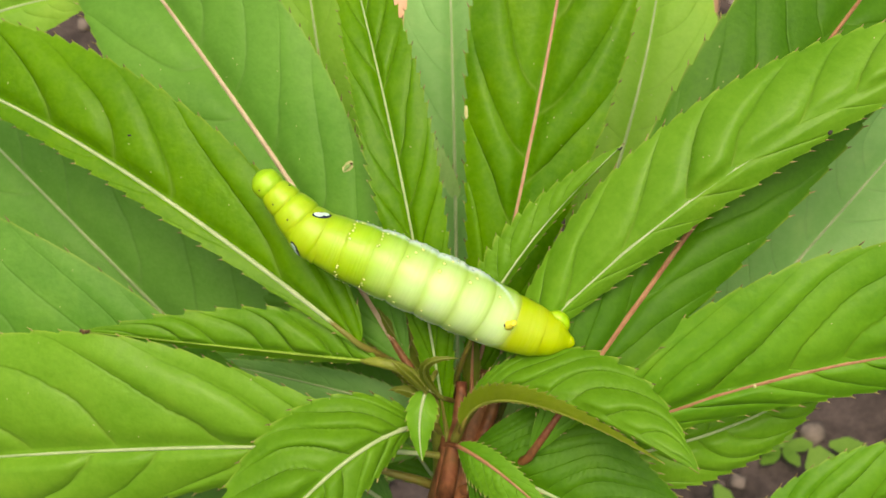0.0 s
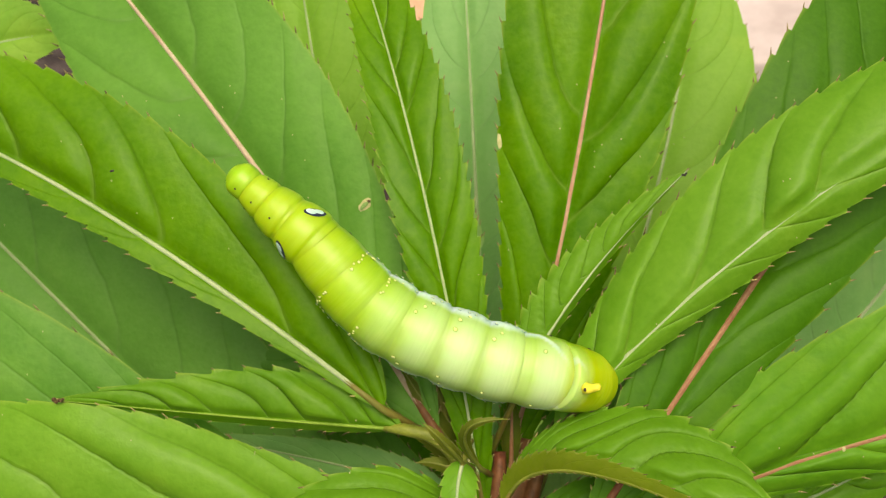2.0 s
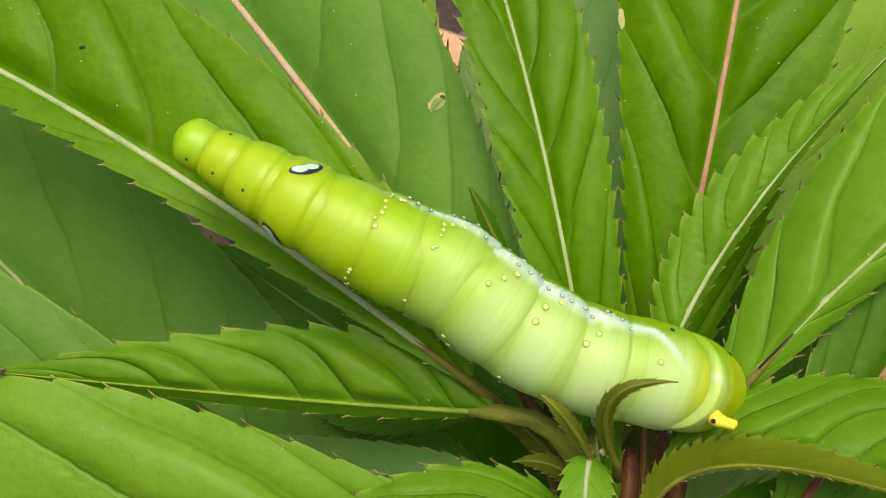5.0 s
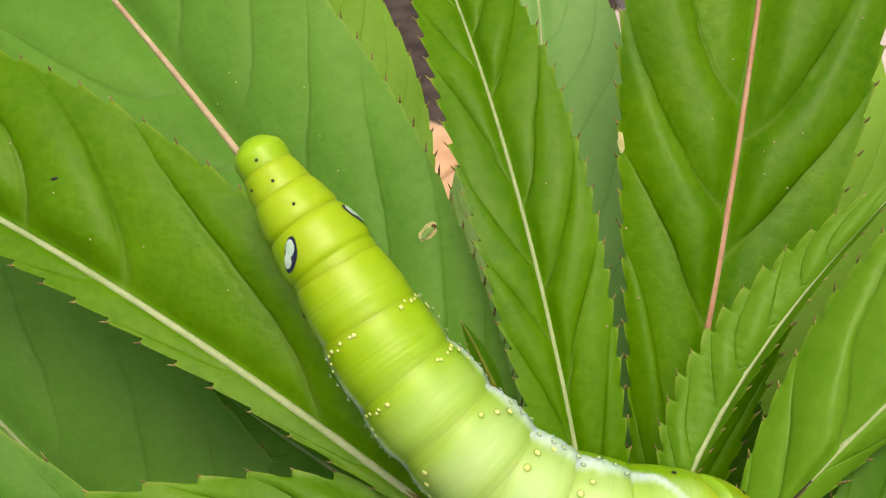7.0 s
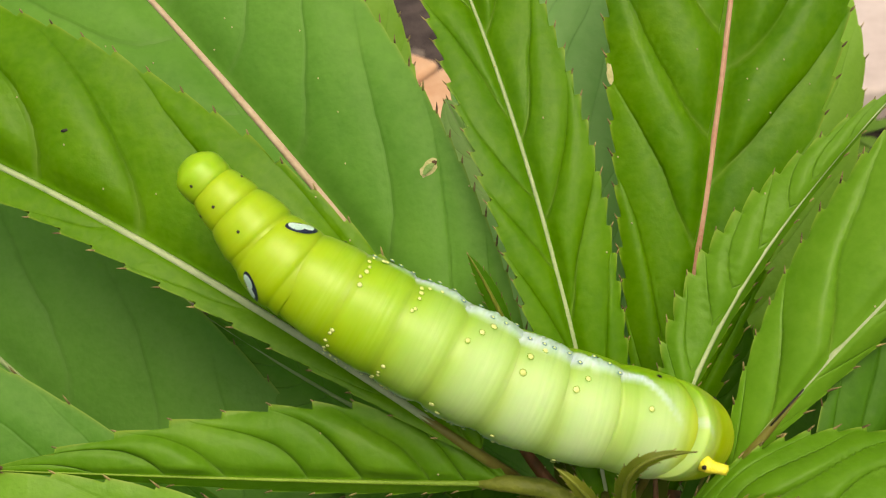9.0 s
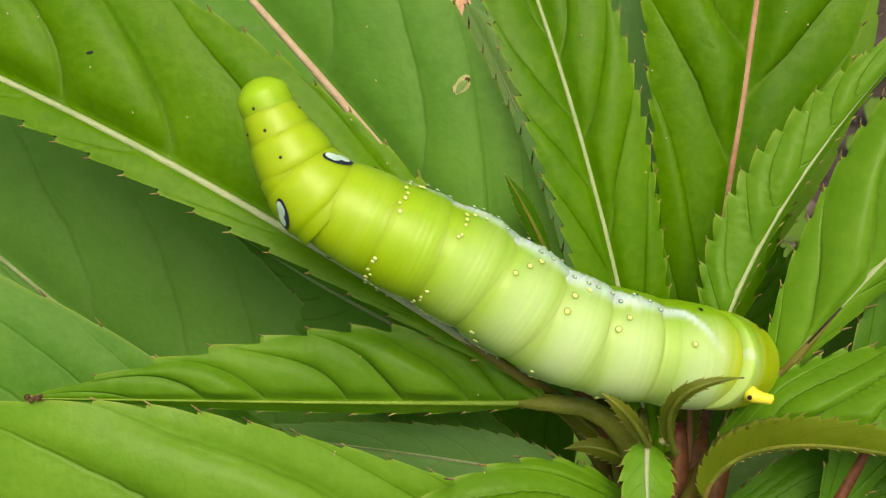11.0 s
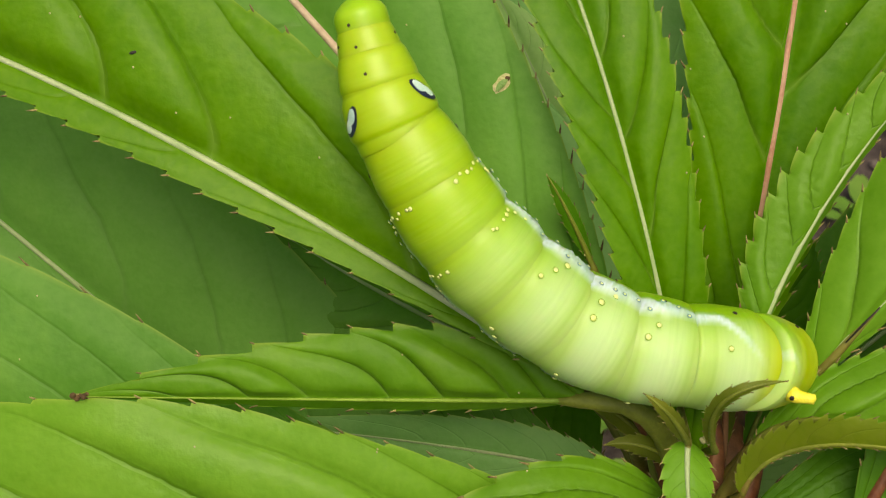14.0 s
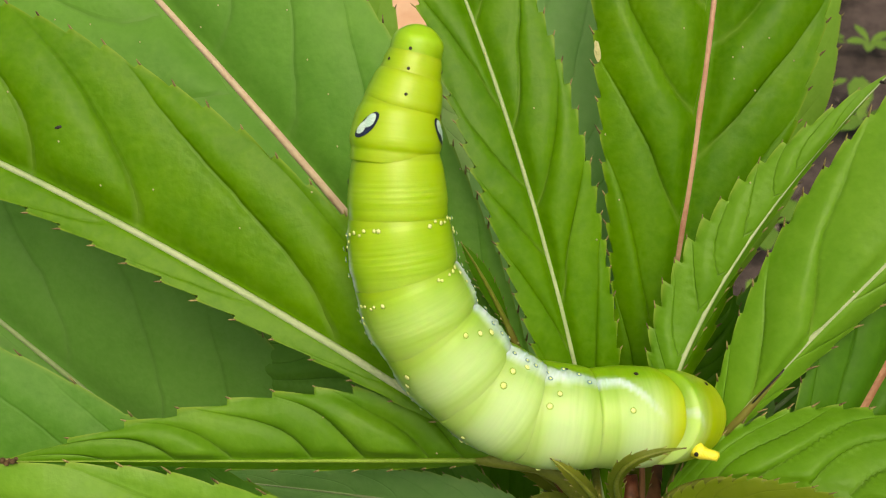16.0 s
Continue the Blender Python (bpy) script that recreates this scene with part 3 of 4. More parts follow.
for u, v in ((23.3, 30.2), (21.4, 28.3), (19.5, 26.4)):
    hit = scene.ray_cast(bpy.context.evaluated_depsgraph_get(), spot(u, v, 60), -OUT)
    pts.append(hit[1] + OUT * 0.0003)
tube(bm, pts, [0.0001, 0.00013, 0.0001], 6)
part("thread", bm, BLACK, plant, "fine black thread")


def withered(name, p, long, wide, material, label, lumps=5):
    """A small dry, curled tip."""
    rnd = random.Random(lumps)
    bm = bmesh.new()
    for k in range(lumps):
        c = spot(p[0] + long * (k / (lumps - 1) - 0.5), p[1] + rnd.uniform(-0.5, 0.5) * wide, p[2] + rnd.uniform(-0.2, 0.4))
        dome(bm, c, OUT + Vector((rnd.uniform(-0.6, 0.6), rnd.uniform(-0.6, 0.6), 0)), 0.001 * wide * rnd.uniform(0.5, 0.8), 0.001 * wide * rnd.uniform(0.6, 1.1), 3, 7)
    part(name, bm, material, plant, label)


# ---- caterpillar ----
def skin_material():
    m, t, b = shader("caterpillar_skin")
    co = t.nodes.new("ShaderNodeTexCoord").outputs["Object"]
    at = t.nodes.new("ShaderNodeAttribute")
    at.attribute_name = "pale"
    big = node(t, "ShaderNodeTexNoise", Scale=160.0, Detail=3.0)
    fine = node(t, "ShaderNodeTexNoise", Scale=1500.0, Detail=2.0)
    rings = node(t, "ShaderNodeTexNoise", Scale=3000.0, Detail=2.0)
    squeeze = node(t, "ShaderNodeMapping", Scale=(1.0, 0.06, 0.06))
    t.links.new(co, squeeze.inputs["Vector"])
    t.links.new(squeeze.outputs[0], rings.inputs["Vector"])
    for n in (big, fine):
        t.links.new(co, n.inputs["Vector"])
    c = ramp(t, big.outputs[0], (0.3, (0.235, 0.46, 0.004)), (0.7, (0.31, 0.55, 0.009)))
    warm = t.nodes.new("ShaderNodeAttribute")
    warm.attribute_name = "yellow"
    c = mix(t, warm.outputs["Fac"], c, (0.37, 0.50, 0.003))
    # greener flanks, with the shading towards the body's edges painted in
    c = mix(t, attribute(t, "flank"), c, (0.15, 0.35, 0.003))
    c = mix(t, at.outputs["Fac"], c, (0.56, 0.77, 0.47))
    c = mix(t, attribute(t, "crease"), c, (0.13, 0.30, 0.01))
    glaze = node(t, "ShaderNodeTexNoise", Scale=420.0, Detail=3.0)
    t.links.new(co, glaze.inputs["Vector"])
    bluish = ramp(t, glaze.outputs[0], (0.35, (0.36, 0.56, 0.54)), (0.65, (0.58, 0.74, 0.80)))
    bluish = mix(t, calc(t, "MULTIPLY", warm.outputs["Fac"], 0.9, True), bluish, (0.52, 0.58, 0.06))
    c = mix(t, attribute(t, "stripe"), c, bluish)
    streak = ramp(t, rings.outputs[0], (0.35, (0.20, 0.41, 0.006)), (0.68, (0.50, 0.68, 0.20)))
    c = mix(t, calc(t, "ADD", 0.04, calc(t, "MULTIPLY", attribute(t, "wrinkle"), 0.1)), c, streak)
    t.links.new(c, b.inputs["Base Color"])
    b.inputs["Roughness"].default_value = 0.43
    b.inputs["Subsurface Weight"].default_value = 0.45
    b.inputs["Subsurface Radius"].default_value = (0.6, 1.0, 0.2)
    b.inputs["Subsurface Scale"].default_value = 0.003
    bump(t, b, mix(t, 0.6, fine.outputs[0], rings.outputs[0]), 0.10, 0.0003)
    return m


SKIN = skin_material()
DOT = plain_material("white_dot", (0.60, 0.70, 0.22), (0.72, 0.80, 0.36), 900, 0.4)
DARK_RING = plain_material("dot_ring", (0.15, 0.32, 0.008), (0.21, 0.39, 0.012), 700, 0.5)
RING = plain_material("grain_ring", (0.10, 0.24, 0.24), (0.20, 0.36, 0.34), 700, 0.5)
EYE_WHITE = plain_material("eyespot_white", (0.34, 0.58, 0.48), (0.62, 0.80, 0.74), 700, 0.35)
EYE_RIM = plain_material("eyespot_rim", (0.006, 0.01, 0.03), (0.02, 0.03, 0.07), 500, 0.35)
HORN = plain_material("horn_yellow", (0.74, 0.70, 0.03), (0.84, 0.80, 0.10), 600, 0.35)

LENGTH = 0.0688
# share of the length, counted from the tail, at which each piece ends
ENDS = (0.0, 0.085, 0.185, 0.275, 0.36, 0.445, 0.53, 0.61, 0.69, 0.765, 0.835, 0.895, 0.95, 1.0)
NAMES = ("tail_plate",) + ("body_segment",) * 8 + ("chest_segment",) * 3 + ("head",)


def girth(s):
    """Radius in metres at a share s of the length from the tail."""
    knots = ((0, 2.0), (0.04, 3.8), (0.09, 5.0), (0.2, 6.0), (0.35, 6.4), (0.55, 6.3), (0.68, 5.9), (0.76, 5.15), (0.835, 4.35), (0.895, 3.5), (0.95, 2.8), (1.0, 2.8))
    for (a, r), (b, q) in zip(knots, knots[1:]):
        if s <= b:
            k = (s - a) / (b - a)
            return (r + (q - r) * k) * 0.00093
    return 0.0023


def on_skin(x, angle, mid, scale=1.0):
    """A place on a piece's skin: x along it, angle from its back."""
    r = girth(min(max(mid + x / LENGTH, 0), 1)) * scale
    return Vector((x, r * math.sin(angle), r * math.cos(angle)))


def dome(bm, p, nrm, r, tall, rings=3, sides=8, mat=0):
    nrm = nrm.normalized()
    x = nrm.orthogonal().normalized()
    y = nrm.cross(x)
    prev = None
    for i in range(rings + 1):
        a = math.pi / 2 * i / rings
        if i == rings:
            top = bm.verts.new(p + nrm * tall)
            for k in range(sides):
                bm.faces.new((prev[k], prev[(k + 1) % sides], top)).material_index = mat
            break
        ring = [bm.verts.new(p + (x * math.cos(q) + y * math.sin(q)) * r * math.cos(a) + nrm * tall * math.sin(a)) for q in (2 * math.pi * k / sides for k in range(sides))]
        if prev:
            for k in range(sides):
                bm.faces.new((prev[k], prev[(k + 1) % sides], ring[(k + 1) % sides], ring[k])).material_index = mat
        prev = ring


STRIPE_WIDTHS = ((0.0, 0.0), (0.175, 0.0), (0.20, 1.6), (0.24, 3.2), (0.28, 6.0), (0.34, 10.5), (0.40, 12.0), (0.48, 11.0), (0.54, 9.0), (0.60, 6.0), (0.66, 2.0), (0.72, 0.5), (1.0, 0.5))


def stripe_width(s):
    """Half the side stripe's width, in degrees round the body."""
    for (a, p), (b, q) in zip(STRIPE_WIDTHS, STRIPE_WIDTHS[1:]):
        if s <= b:
            return p + (q - p) * max(0, (s - a) / (b - a))
    return 0.5


def stripe_at(s, t):
    """How far the side stripe covers the skin at a share s of the length and an angle t from the back."""
    deg = math.degrees(math.acos(max(-1, min(1, math.cos(t)))))
    side = 1 if math.sin(t) > 0 else -1
    along = 83 - 63 * min(1, max(0, (0.27 - s) / 0.095)) ** 1.4
    wide = stripe_width(s) * (1 + 0.3 * noise.noise((s * 55, side * 3.0, 0)))
    return max(0, min(1, (1.3 - abs(deg - along) / max(wide, 6)) / 0.7)) * min(1, wide / 4) * (0.78 + 0.4 * noise.noise((s * 260, deg * 0.25, side)))


def segment(i):
    s0, s1 = ENDS[i], ENDS[i + 1]
    mid, half = (s0 + s1) / 2, (s1 - s0) / 2 * LENGTH
    bm = bmesh.new()
    pale = bm.verts.layers.float.new("pale")
    yellow = bm.verts.layers.float.new("yellow")
    wrinkle = bm.verts.layers.float.new("wrinkle")
    crease = bm.verts.layers.float.new("crease")
    flank = bm.verts.layers.float.new("flank")
    stripe = bm.verts.layers.float.new("stripe")
    over = 0.7 if 0 < i < 12 else 0.5
    n, sides = 56, 80
    swell = 0.035 if i < 9 else 0.10
    rings = []
    for a in range(n + 1):
        q = -1 - over + (2 + 2 * over) * a / n
        x = q * half
        r = girth(min(max(mid + x / LENGTH, 0), 1))
        e = abs(q)
        if e <= 1:
            r *= 1.0 + swell * (1 - e ** 4)
            if 1 <= i <= 8 and -0.9 < q < 0.25:
                r *= 1 + 0.0028 * math.cos(q * 27) * math.sin(math.pi * (q + 0.9) / 1.15)
        else:
            f = (e - 1) / over
            r *= 1 - 0.05 * f ** 1.5 if f < 0.8 else 0.96 * math.sqrt(max(0.01, 1 - ((f - 0.8) / 0.2) ** 2))
        if (i == 0 and q < -0.2) or (i == 12 and q > 0.1):
            f = (abs(q + 0.2) / 1.3 if i == 0 else abs(q - 0.1) / 1.4)
            r *= math.sqrt(max(0.02, 1 - min(f, 1) ** 2.2))
        ring = []
        for k in range(sides):
            t = 2 * math.pi * k / sides
            flat = 1.0 if math.cos(t) > -0.2 else 0.93
            place = min(max(mid + x / LENGTH, 0), 1)
            band = stripe_at(place, t)
            ridge = 1 + band * (0.035 + 0.05 * max(0, 1 - q * q) + 0.014 * noise.noise((place * 130, t * 9, 1))) * min(1, stripe_width(place) / 9)
            v = bm.verts.new((x, r * ridge * math.sin(t), r * ridge * math.cos(t) * flat))
            v[stripe] = band
            v[wrinkle] = max(0, 1 - abs(q + 0.35) / 0.75) * (1.0 if 1 <= i <= 8 else 0.3)
            # grows from the back round to the sides, for their green and painted shading
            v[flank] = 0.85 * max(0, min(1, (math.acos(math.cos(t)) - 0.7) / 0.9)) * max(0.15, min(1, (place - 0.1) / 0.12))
            v[crease] = 0.13 * math.exp(-((e - 1.0) / 0.05) ** 2) if 1 <= i <= 11 else 0.0
            v[yellow] = max(0, min(1, (0.222 - place) / 0.05)) + (0.5 * max(0, min(1, (place - 0.6) / 0.2)) if i < 12 else 0.0)
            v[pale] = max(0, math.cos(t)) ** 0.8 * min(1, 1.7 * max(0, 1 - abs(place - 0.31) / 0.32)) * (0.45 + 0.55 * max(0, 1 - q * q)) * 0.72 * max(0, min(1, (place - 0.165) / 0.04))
            ring.append(v)
        rings.append(ring)
    for a, b in zip(rings, rings[1:]):
        for k in range(sides):
            bm.faces.new((a[k], a[(k + 1) % sides], b[(k + 1) % sides], b[k]))
    bm.faces.new(rings[0][::-1])
    bm.faces.new(rings[-1])
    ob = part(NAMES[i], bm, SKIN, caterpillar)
    return ob, mid, half


caterpillar = tagged(new("caterpillar"), "fat lime-green hawk moth caterpillar with white dots and eyespots", "caterpillar")
PIECES = [segment(i) for i in range(13)]


def details():
    rnd = random.Random(4)
    for i, (ob, mid, half) in enumerate(PIECES):
        if 2 <= i <= 7:
            # white dots near the front seam and around the side stripe
            bm = bmesh.new()
            for side in (-1, 1):
                spots = {7: [(0.86, 26 + 9 * k) for k in range(6)] + [(0.5, 72), (0.2, 78)],
                         6: [(0.84, 32 + 9 * k) for k in range(5)] + [(0.45, 70), (0.1, 76)],
                         5: [(0.72, 38), (0.45, 55), (0.0, 70)], 4: [(0.72, 40), (0.5, 58), (0.1, 72)],
                         3: [(0.7, 44), (0.4, 62)], 2: [(0.6, 50)]}.get(i, [])
                for q, deg in spots:
                    a = radians(deg + rnd.uniform(-3, 3)) * side
                    p = on_skin(q * half + rnd.uniform(-0.0003, 0.0003), a, mid, 1.02 + 0.045 * (1 - q ** 4))
                    r = rnd.uniform(0.00019, 0.00027) if i > 5 else rnd.uniform(0.00026, 0.00036)
                    dome(bm, p, Vector((0, p.y, p.z)), r, 0.00014)
                    dome(bm, p, Vector((0, p.y, p.z)), r * 1.18, 0.00004, 2, 10, 1)
            part("white_dots", bm, (DOT, DARK_RING), ob)
            if 3 <= i <= 7:
                # small dark-ringed grains along the stripe
                bm = bmesh.new()
                for side in (-1, 1):
                    for k in range(4):
                        q = -0.8 + 0.5 * k + rnd.uniform(-0.1, 0.1)
                        p = on_skin(q * half, radians(83 + rnd.uniform(-9, 9)) * side, mid, 1.06 + 0.05 * (1 - q * q))
                        d = Vector((0, p.y, p.z))
                        dome(bm, p, d, 0.0003, 0.00006, 2, 10, 1)
                        dome(bm, p, d, 0.00018, 0.00012, 2, 8, 0)
                tagged(part("stripe_grains", bm, (DOT, RING), ob), kind="stuff")
        if i == 9:
            for side in (-1, 1):
                bm = bmesh.new()
                # a slim dark oval set aslant, its front end nearer the back, and two bluish-white blots in it
                lean = radians(48)
                for layer, long, wide, slip, off, lift in ((0, 1.72, 0.84, 0.0, 0.0, 1.11), (1, 0.84, 0.55, 0.62, 0.16, 1.122), (1, 0.74, 0.50, -0.62, 0.16, 1.122)):
                    def skin(c1, c2, up):
                        x = (slip + c1) * math.cos(lean) + (off + c2) * math.sin(lean)
                        y = (off + c2) * math.cos(lean) - (slip + c1) * math.sin(lean)
                        return bm.verts.new(on_skin(x * 0.001, radians(57 + y * 12.5) * side, mid, lift + up))
                    hub = skin(0, 0, 0.006)
                    ring = []
                    for k in range(22):
                        q = 2 * math.pi * k / 22
                        lobe = 1 + 0.10 * math.sin(2 * q + 0.6) + 0.06 * math.sin(3 * q)
                        ring.append(skin(long * lobe * math.cos(q), wide * lobe * math.sin(q), 0))
                    for k in range(22):
                        bm.faces.new((hub, ring[k], ring[(k + 1) % 22])).material_index = layer
                part("eyespot", bm, (EYE_RIM, EYE_WHITE), ob, "blue-white eyespot with a black rim")
        if 3 <= i <= 6:
            for side in (-1, 1):
                bm = bmesh.new()
                p = on_skin(0, radians(155) * side, mid, 0.84)
                dome(bm, p, Vector((0, p.y, p.z)), 0.0024, 0.0011, 6, 18)
                part("proleg", bm, SKIN, ob)
        if 1 <= i <= 8 or i == 11:
            for side in (-1, 1):
                bm = bmesh.new()
                p = on_skin(0.1 * half, radians(94 if i < 9 else 70) * side, mid, 1.05 if i < 9 else 1.10)
                dome(bm, p, Vector((0, p.y, p.z)), 0.0003 if i < 9 else 0.0002, 0.0001, 2, 8)
                part("spiracle", bm, BLACK, ob, "dark breathing pore")
        if i >= 10:
            # tiny black dashes on the flanks of the chest and head
            for deg, q in ((62, 0.3), (-55, -0.2), (80, -0.4)):
                bm = bmesh.new()
                p = on_skin(q * half, radians(deg + 7 * i), mid, 1.10)
                dome(bm, p, Vector((0, p.y, p.z)), 0.0002, 0.00012, 2, 6)
                part("speck", bm, BLACK, ob)
        if 9 <= i <= 11:
            for side in (-1, 1):
                bm = bmesh.new()
                p = on_skin(0, radians(138) * side, mid, 0.86)
                tube(bm, [p, p + Vector((0.0004, 0.0004 * side, -0.0008)), p + Vector((0.0010, 0.0004 * side, -0.0016))], [0.0008, 0.0006, 0.0002], 8)
                part("leg", bm, SKIN, ob)
        if i == 1:
            bm = bmesh.new()
            p = on_skin(1.08 * half, radians(-8), mid, 0.98)
            tube(bm, [p, p + Vector((-0.0001, -0.0003, 0.0008)), p + Vector((-0.0002, -0.0007, 0.0013)), p + Vector((-0.0003, -0.0011, 0.0018)), p + Vector((-0.0004, -0.0014, 0.0022)), p + Vector((-0.0004, -0.00145, 0.0023))], [0.0010, 0.00078, 0.00064, 0.0006, 0.00055, 0.0002], 12)
            part("horn", bm, HORN, ob, "short yellow horn with a black mark")
            bm = bmesh.new()
            dome(bm, p + Vector((0.0004, 0, 0.0006)), Vector((1, 0.2, 0.4)), 0.0004, 0.0005, 3, 8)
            part("horn_mark", bm, BLACK, ob)
        if i == 0:
            for side in (-1, 1):
                bm = bmesh.new()
                p = on_skin(0.1 * half, radians(100) * side, mid, 0.55)
                tube(bm, [p, p + Vector((-0.0002, 0.0007 * side, -0.0008)), p + Vector((-0.0004, 0.0014 * side, -0.0016)), p + Vector((-0.0005, 0.0019 * side, -0.0021))], [0.0026, 0.0027, 0.0022, 0.0010], 16)
                part("clasper", bm, SKIN, ob)


details()
withered("dry_tip", (-67.6, 29.2, 12.7), 1.6, 0.55, HOLE, "dry brown leaf tip")
withered("dry_tip", (36.7, 62.1, 17.7), 0.6, 0.3, BLACK, "black leaf tip", 3)
withered("dry_frill", (1.5, 18.3, 20.0), 0.9, 0.6, SCAR, "pale dried frill beside a bud", 6)

SHARES = (0.0, 0.17, 0.38, 0.58, 0.79, 0.88, 1.0)
TRACKS = [[] for _ in PIECES]


def spine(points, s):
    """A smooth line through the body's stations at the shares of its length."""
    i = max(k for k in range(6) if s >= SHARES[k] or k == 0)
    def slope(k):
        a, b = max(k - 1, 0), min(k + 1, 6)
        return (points[b] - points[a]) / (SHARES[b] - SHARES[a])
    h = SHARES[i + 1] - SHARES[i]
    q = (s - SHARES[i]) / h
    return points[i] * (2 * q ** 3 - 3 * q * q + 1) + slope(i) * (h * (q ** 3 - 2 * q * q + q)) + points[i + 1] * (3 * q * q - 2 * q ** 3) + slope(i + 1) * (h * (q ** 3 - q * q))


def creep(t, roll_tail, roll_front, *stations):
    """The body at t seconds: where seven stations from tail to head lie, and how far its back is rolled at both ends."""
    pts = [spot(*p) for p in stations]
    for i, (ob, mid, half) in enumerate(PIECES):
        p = spine(pts, mid)
        x = (spine(pts, min(mid + 0.05, 1)) - spine(pts, max(mid - 0.05, 0))).normalized()
        y = OUT.cross(x).normalized()
        z = x.cross(y)
        k = min(max((mid - 0.22) / 0.6, 0), 1)
        k = k * k * (3 - 2 * k)
        turn = Matrix.Rotation(radians(roll_tail + (roll_front - roll_tail) * k) , 4, "X")
        m = Matrix((x, y, z)).transposed().to_4x4()
        TRACKS[i].append((t, Matrix.Translation(p) @ m @ turn))


def motions():
    creep(0, -5, 0, (26.4, 26.5, 16.0), (16.2, 30.6, 18.0), (4.9, 36.9, 21.4), (-6.9, 42.7, 22.5), (-19.0, 48.4, 23.0), (-23.2, 53.0, 23.0), (-28.7, 59.0, 23.0))
    creep(0.5, -5, 0, (26.8, 25.4, 16.0), (15.5, 29.1, 18.0), (3.5, 35.0, 21.3), (-8.5, 40.3, 22.3), (-20.3, 47.3, 23.0), (-24.8, 51.5, 23.0), (-30.3, 57.4, 23.0))
    creep(1, -5, 0, (26.3, 26.0, 16.0), (16.1, 29.7, 18.0), (3.0, 35.4, 21.1), (-9.6, 40.9, 22.2), (-20.5, 50.9, 23.0), (-24.4, 55.9, 23.0), (-28.5, 61.5, 23.0))
    creep(1.5, -5, -2, (25.7, 26.6, 15.0), (16.8, 30.2, 18.0), (2.2, 35.5, 20.8), (-10.9, 42.3, 22.2), (-21.1, 54.4, 23.0), (-24.7, 58.9, 23.0), (-29.0, 64.5, 23.0))
    creep(2, -10, -2, (22.6, 28.6, 10.0), (17.2, 30.7, 18.0), (1.7, 35.5, 20.7), (-11.9, 42.8, 22.2), (-23.0, 55.2, 23.0), (-28.0, 59.8, 23.0), (-33.6, 65.1, 23.0))
    creep(2.5, -22, -8, (15.3, 25.0, 8.0), (13.0, 27.9, 18.0), (-0.2, 35.3, 21.1), (-13.2, 42.3, 22.4), (-25.5, 51.7, 23.0), (-29.7, 56.9, 23.0), (-34.5, 62.9, 23.0))
    creep(3, -36, -22, (13.7, 25.4, 8.0), (11.6, 27.2, 18.0), (-2.3, 32.2, 21.3), (-16.1, 38.1, 22.4), (-29.7, 46.4, 23.0), (-35.3, 50.7, 23.0), (-41.7, 55.3, 23.0))
    creep(3.5, -40, -24, (12.6, 22.1, 8.0), (9.5, 24.3, 18.0), (-3.4, 31.8, 20.7), (-16.8, 38.4, 22.3), (-30.6, 45.6, 23.0), (-36.9, 49.2, 23.0), (-44.0, 53.1, 23.0))
    creep(6, -30, 0, (15.3, 24.4, 8.0), (11.4, 26.0, 18.0), (-4.2, 29.6, 20.4), (-15.7, 39.6, 22.1), (-28.6, 49.7, 23.0), (-33.0, 53.5, 23.0), (-38.0, 57.7, 23.0))
    creep(6.5, -30, 6, (14.9, 24.2, 8.0), (11.2, 26.0, 18.0), (-4.5, 29.6, 20.5), (-16.0, 40.2, 22.1), (-26.1, 53.6, 23.0), (-29.6, 59.2, 23.0), (-33.1, 65.4, 23.0))
    creep(7, -30, 22, (14.6, 24.3, 8.0), (11.1, 26.1, 18.0), (-5.0, 30.0, 20.5), (-16.7, 41.2, 22.2), (-25.8, 56.1, 23.0), (-29.1, 61.1, 23.0), (-32.3, 66.7, 23.0))
    creep(7.5, -30, 22, (14.5, 23.9, 8.0), (10.5, 25.8, 18.0), (-5.8, 30.0, 20.5), (-17.3, 41.5, 22.2), (-26.2, 56.7, 23.0), (-30.3, 62.1, 23.0), (-34.6, 67.6, 23.0))
    creep(8, -30, 8, (13.3, 23.9, 8.0), (9.7, 25.9, 18.0), (-6.3, 30.2, 20.5), (-18.2, 40.5, 22.2), (-27.9, 54.5, 23.0), (-31.3, 60.0, 23.0), (-34.8, 66.2, 23.0))
    creep(8.5, -30, 5, (12.8, 24.4, 8.0), (9.2, 26.4, 18.0), (-6.3, 30.4, 20.6), (-18.6, 40.1, 22.3), (-28.9, 52.8, 23.0), (-32.1, 58.6, 23.0), (-35.4, 64.8, 23.0))
    creep(9, -30, 0, (12.0, 25.1, 8.0), (8.0, 27.3, 18.0), (-6.4, 32.6, 20.7), (-19.2, 40.2, 22.4), (-31.8, 49.0, 23.0), (-35.9, 54.2, 23.0), (-40.7, 60.0, 23.0))
    creep(9.5, -30, -3, (12.4, 23.8, 8.0), (8.6, 26.5, 18.0), (-6.7, 31.7, 20.7), (-19.8, 40.2, 22.4), (-33.8, 48.3, 23.0), (-37.8, 54.0, 23.0), (-42.2, 60.1, 23.0))
    creep(10, -30, 5, (12.9, 23.5, 8.0), (8.4, 26.0, 18.0), (-6.7, 31.2, 20.6), (-19.3, 39.8, 22.4), (-32.1, 48.8, 23.0), (-33.4, 55.8, 23.0), (-33.0, 63.2, 23.0))
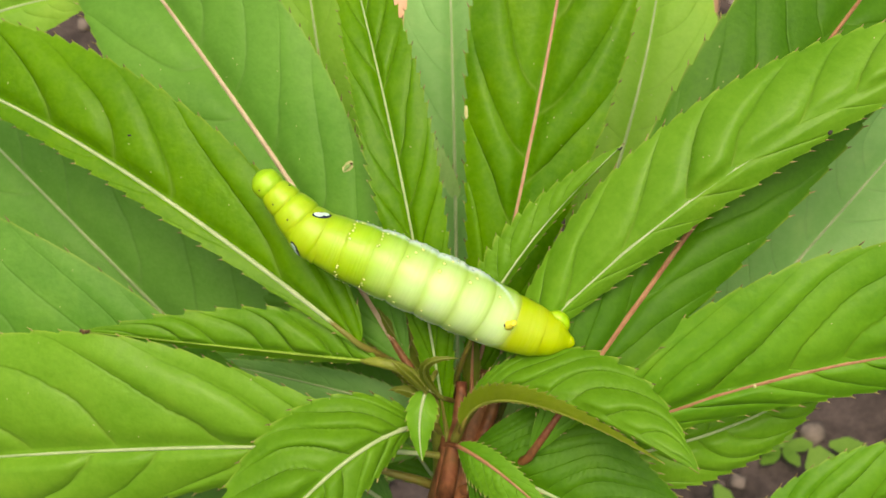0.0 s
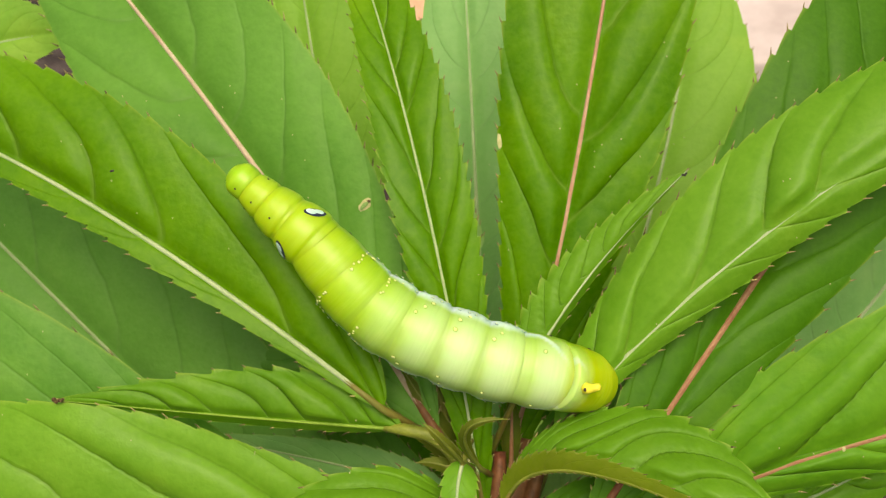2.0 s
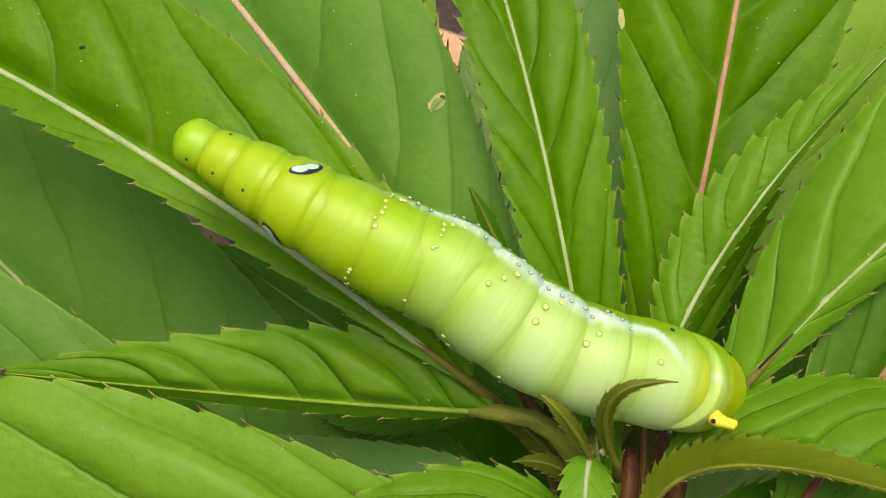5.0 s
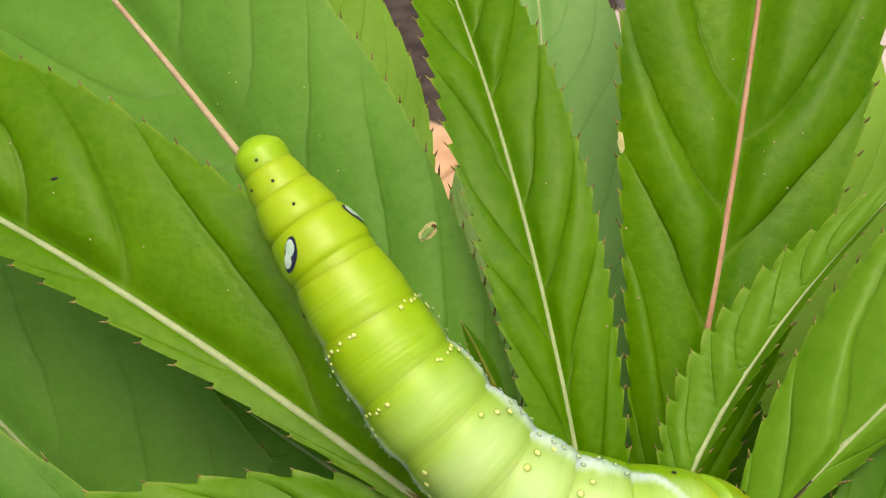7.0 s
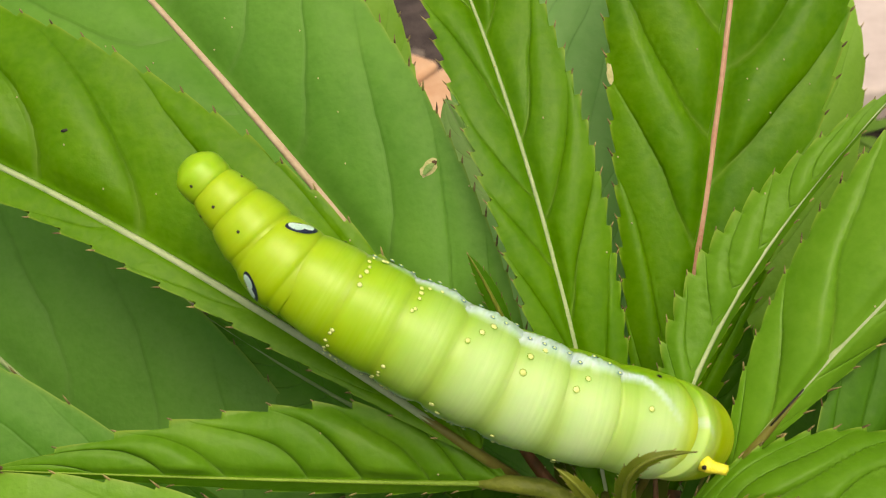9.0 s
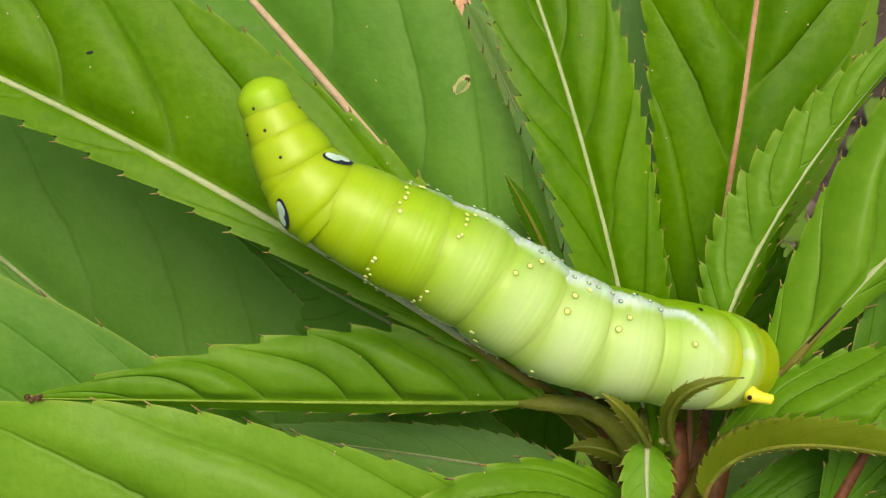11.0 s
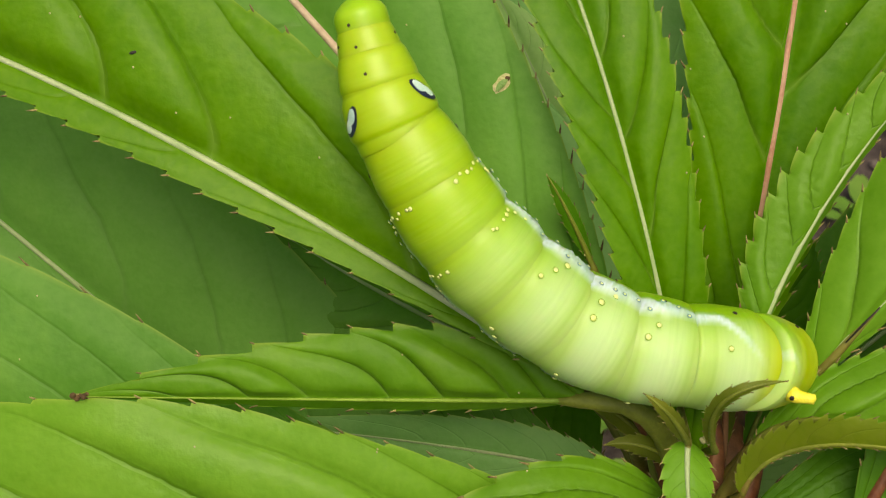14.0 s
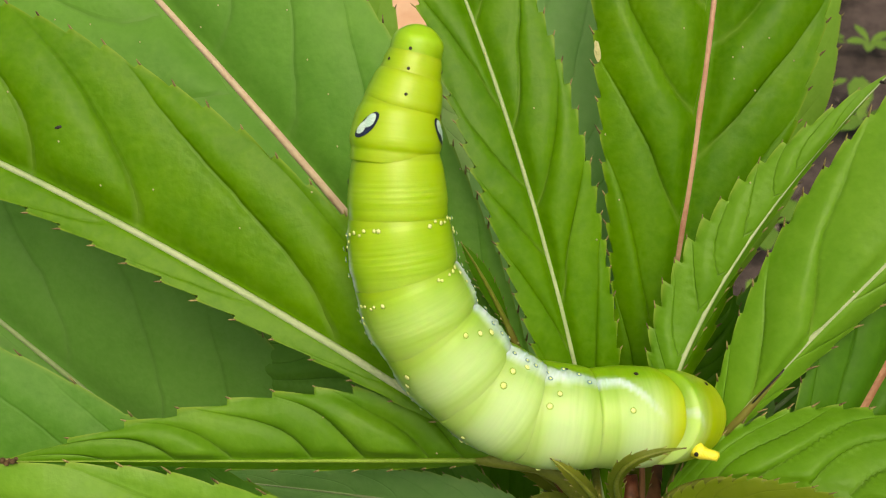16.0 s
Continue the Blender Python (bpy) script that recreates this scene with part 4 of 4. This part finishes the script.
    creep(12.5, -30, 4, (13.4, 24.1, 8.0), (8.5, 26.6, 18.0), (-7.7, 31.3, 20.3), (-20.0, 41.4, 22.1), (-34.3, 49.3, 23.0), (-39.7, 51.9, 23.0), (-45.9, 54.1, 23.0))
    creep(13, -30, 8, (13.2, 24.0, 8.0), (8.2, 26.1, 18.0), (-8.3, 30.8, 20.3), (-20.3, 41.2, 22.1), (-34.1, 50.4, 23.0), (-39.4, 54.5, 23.0), (-44.8, 58.5, 23.0))
    creep(13.5, -30, 2, (13.1, 23.9, 8.0), (8.1, 26.0, 18.0), (-8.9, 30.6, 20.2), (-21.1, 41.4, 22.1), (-32.5, 54.1, 23.0), (-34.3, 60.2, 23.0), (-36.2, 66.3, 23.0))
    creep(14, -30, 0, (13.0, 24.0, 8.0), (8.3, 26.1, 18.0), (-8.7, 31.0, 20.3), (-21.2, 42.2, 22.1), (-29.1, 57.3, 23.0), (-30.4, 62.7, 23.0), (-31.3, 68.1, 23.0))
    creep(14.5, -30, 32, (12.9, 24.2, 8.0), (8.3, 26.6, 18.0), (-9.0, 31.0, 20.1), (-20.1, 43.5, 22.1), (-24.8, 60.4, 23.0), (-28.0, 64.2, 23.0), (-33.2, 64.4, 23.0))
    creep(15, -30, 28, (13.1, 24.0, 8.0), (8.3, 26.3, 18.0), (-8.6, 30.4, 20.2), (-19.4, 42.8, 22.1), (-23.7, 58.2, 23.0), (-26.6, 60.6, 23.0), (-30.8, 60.3, 23.0))
    creep(15.5, -30, 14, (13.3, 24.4, 8.0), (8.6, 26.5, 18.0), (-8.9, 30.5, 20.2), (-19.9, 43.2, 22.2), (-20.4, 60.8, 23.0), (-19.2, 65.7, 23.0), (-17.3, 70.6, 23.0))
    creep(16, -30, 16, (12.8, 24.2, 8.0), (8.6, 26.9, 18.0), (-8.9, 30.7, 20.3), (-18.5, 44.4, 22.3), (-18.4, 62.0, 23.0), (-16.6, 67.2, 23.0), (-14.9, 71.9, 23.0))
    for (ob, _, _), rows in zip(PIECES, TRACKS):
        walk(ob, rows)


motions()
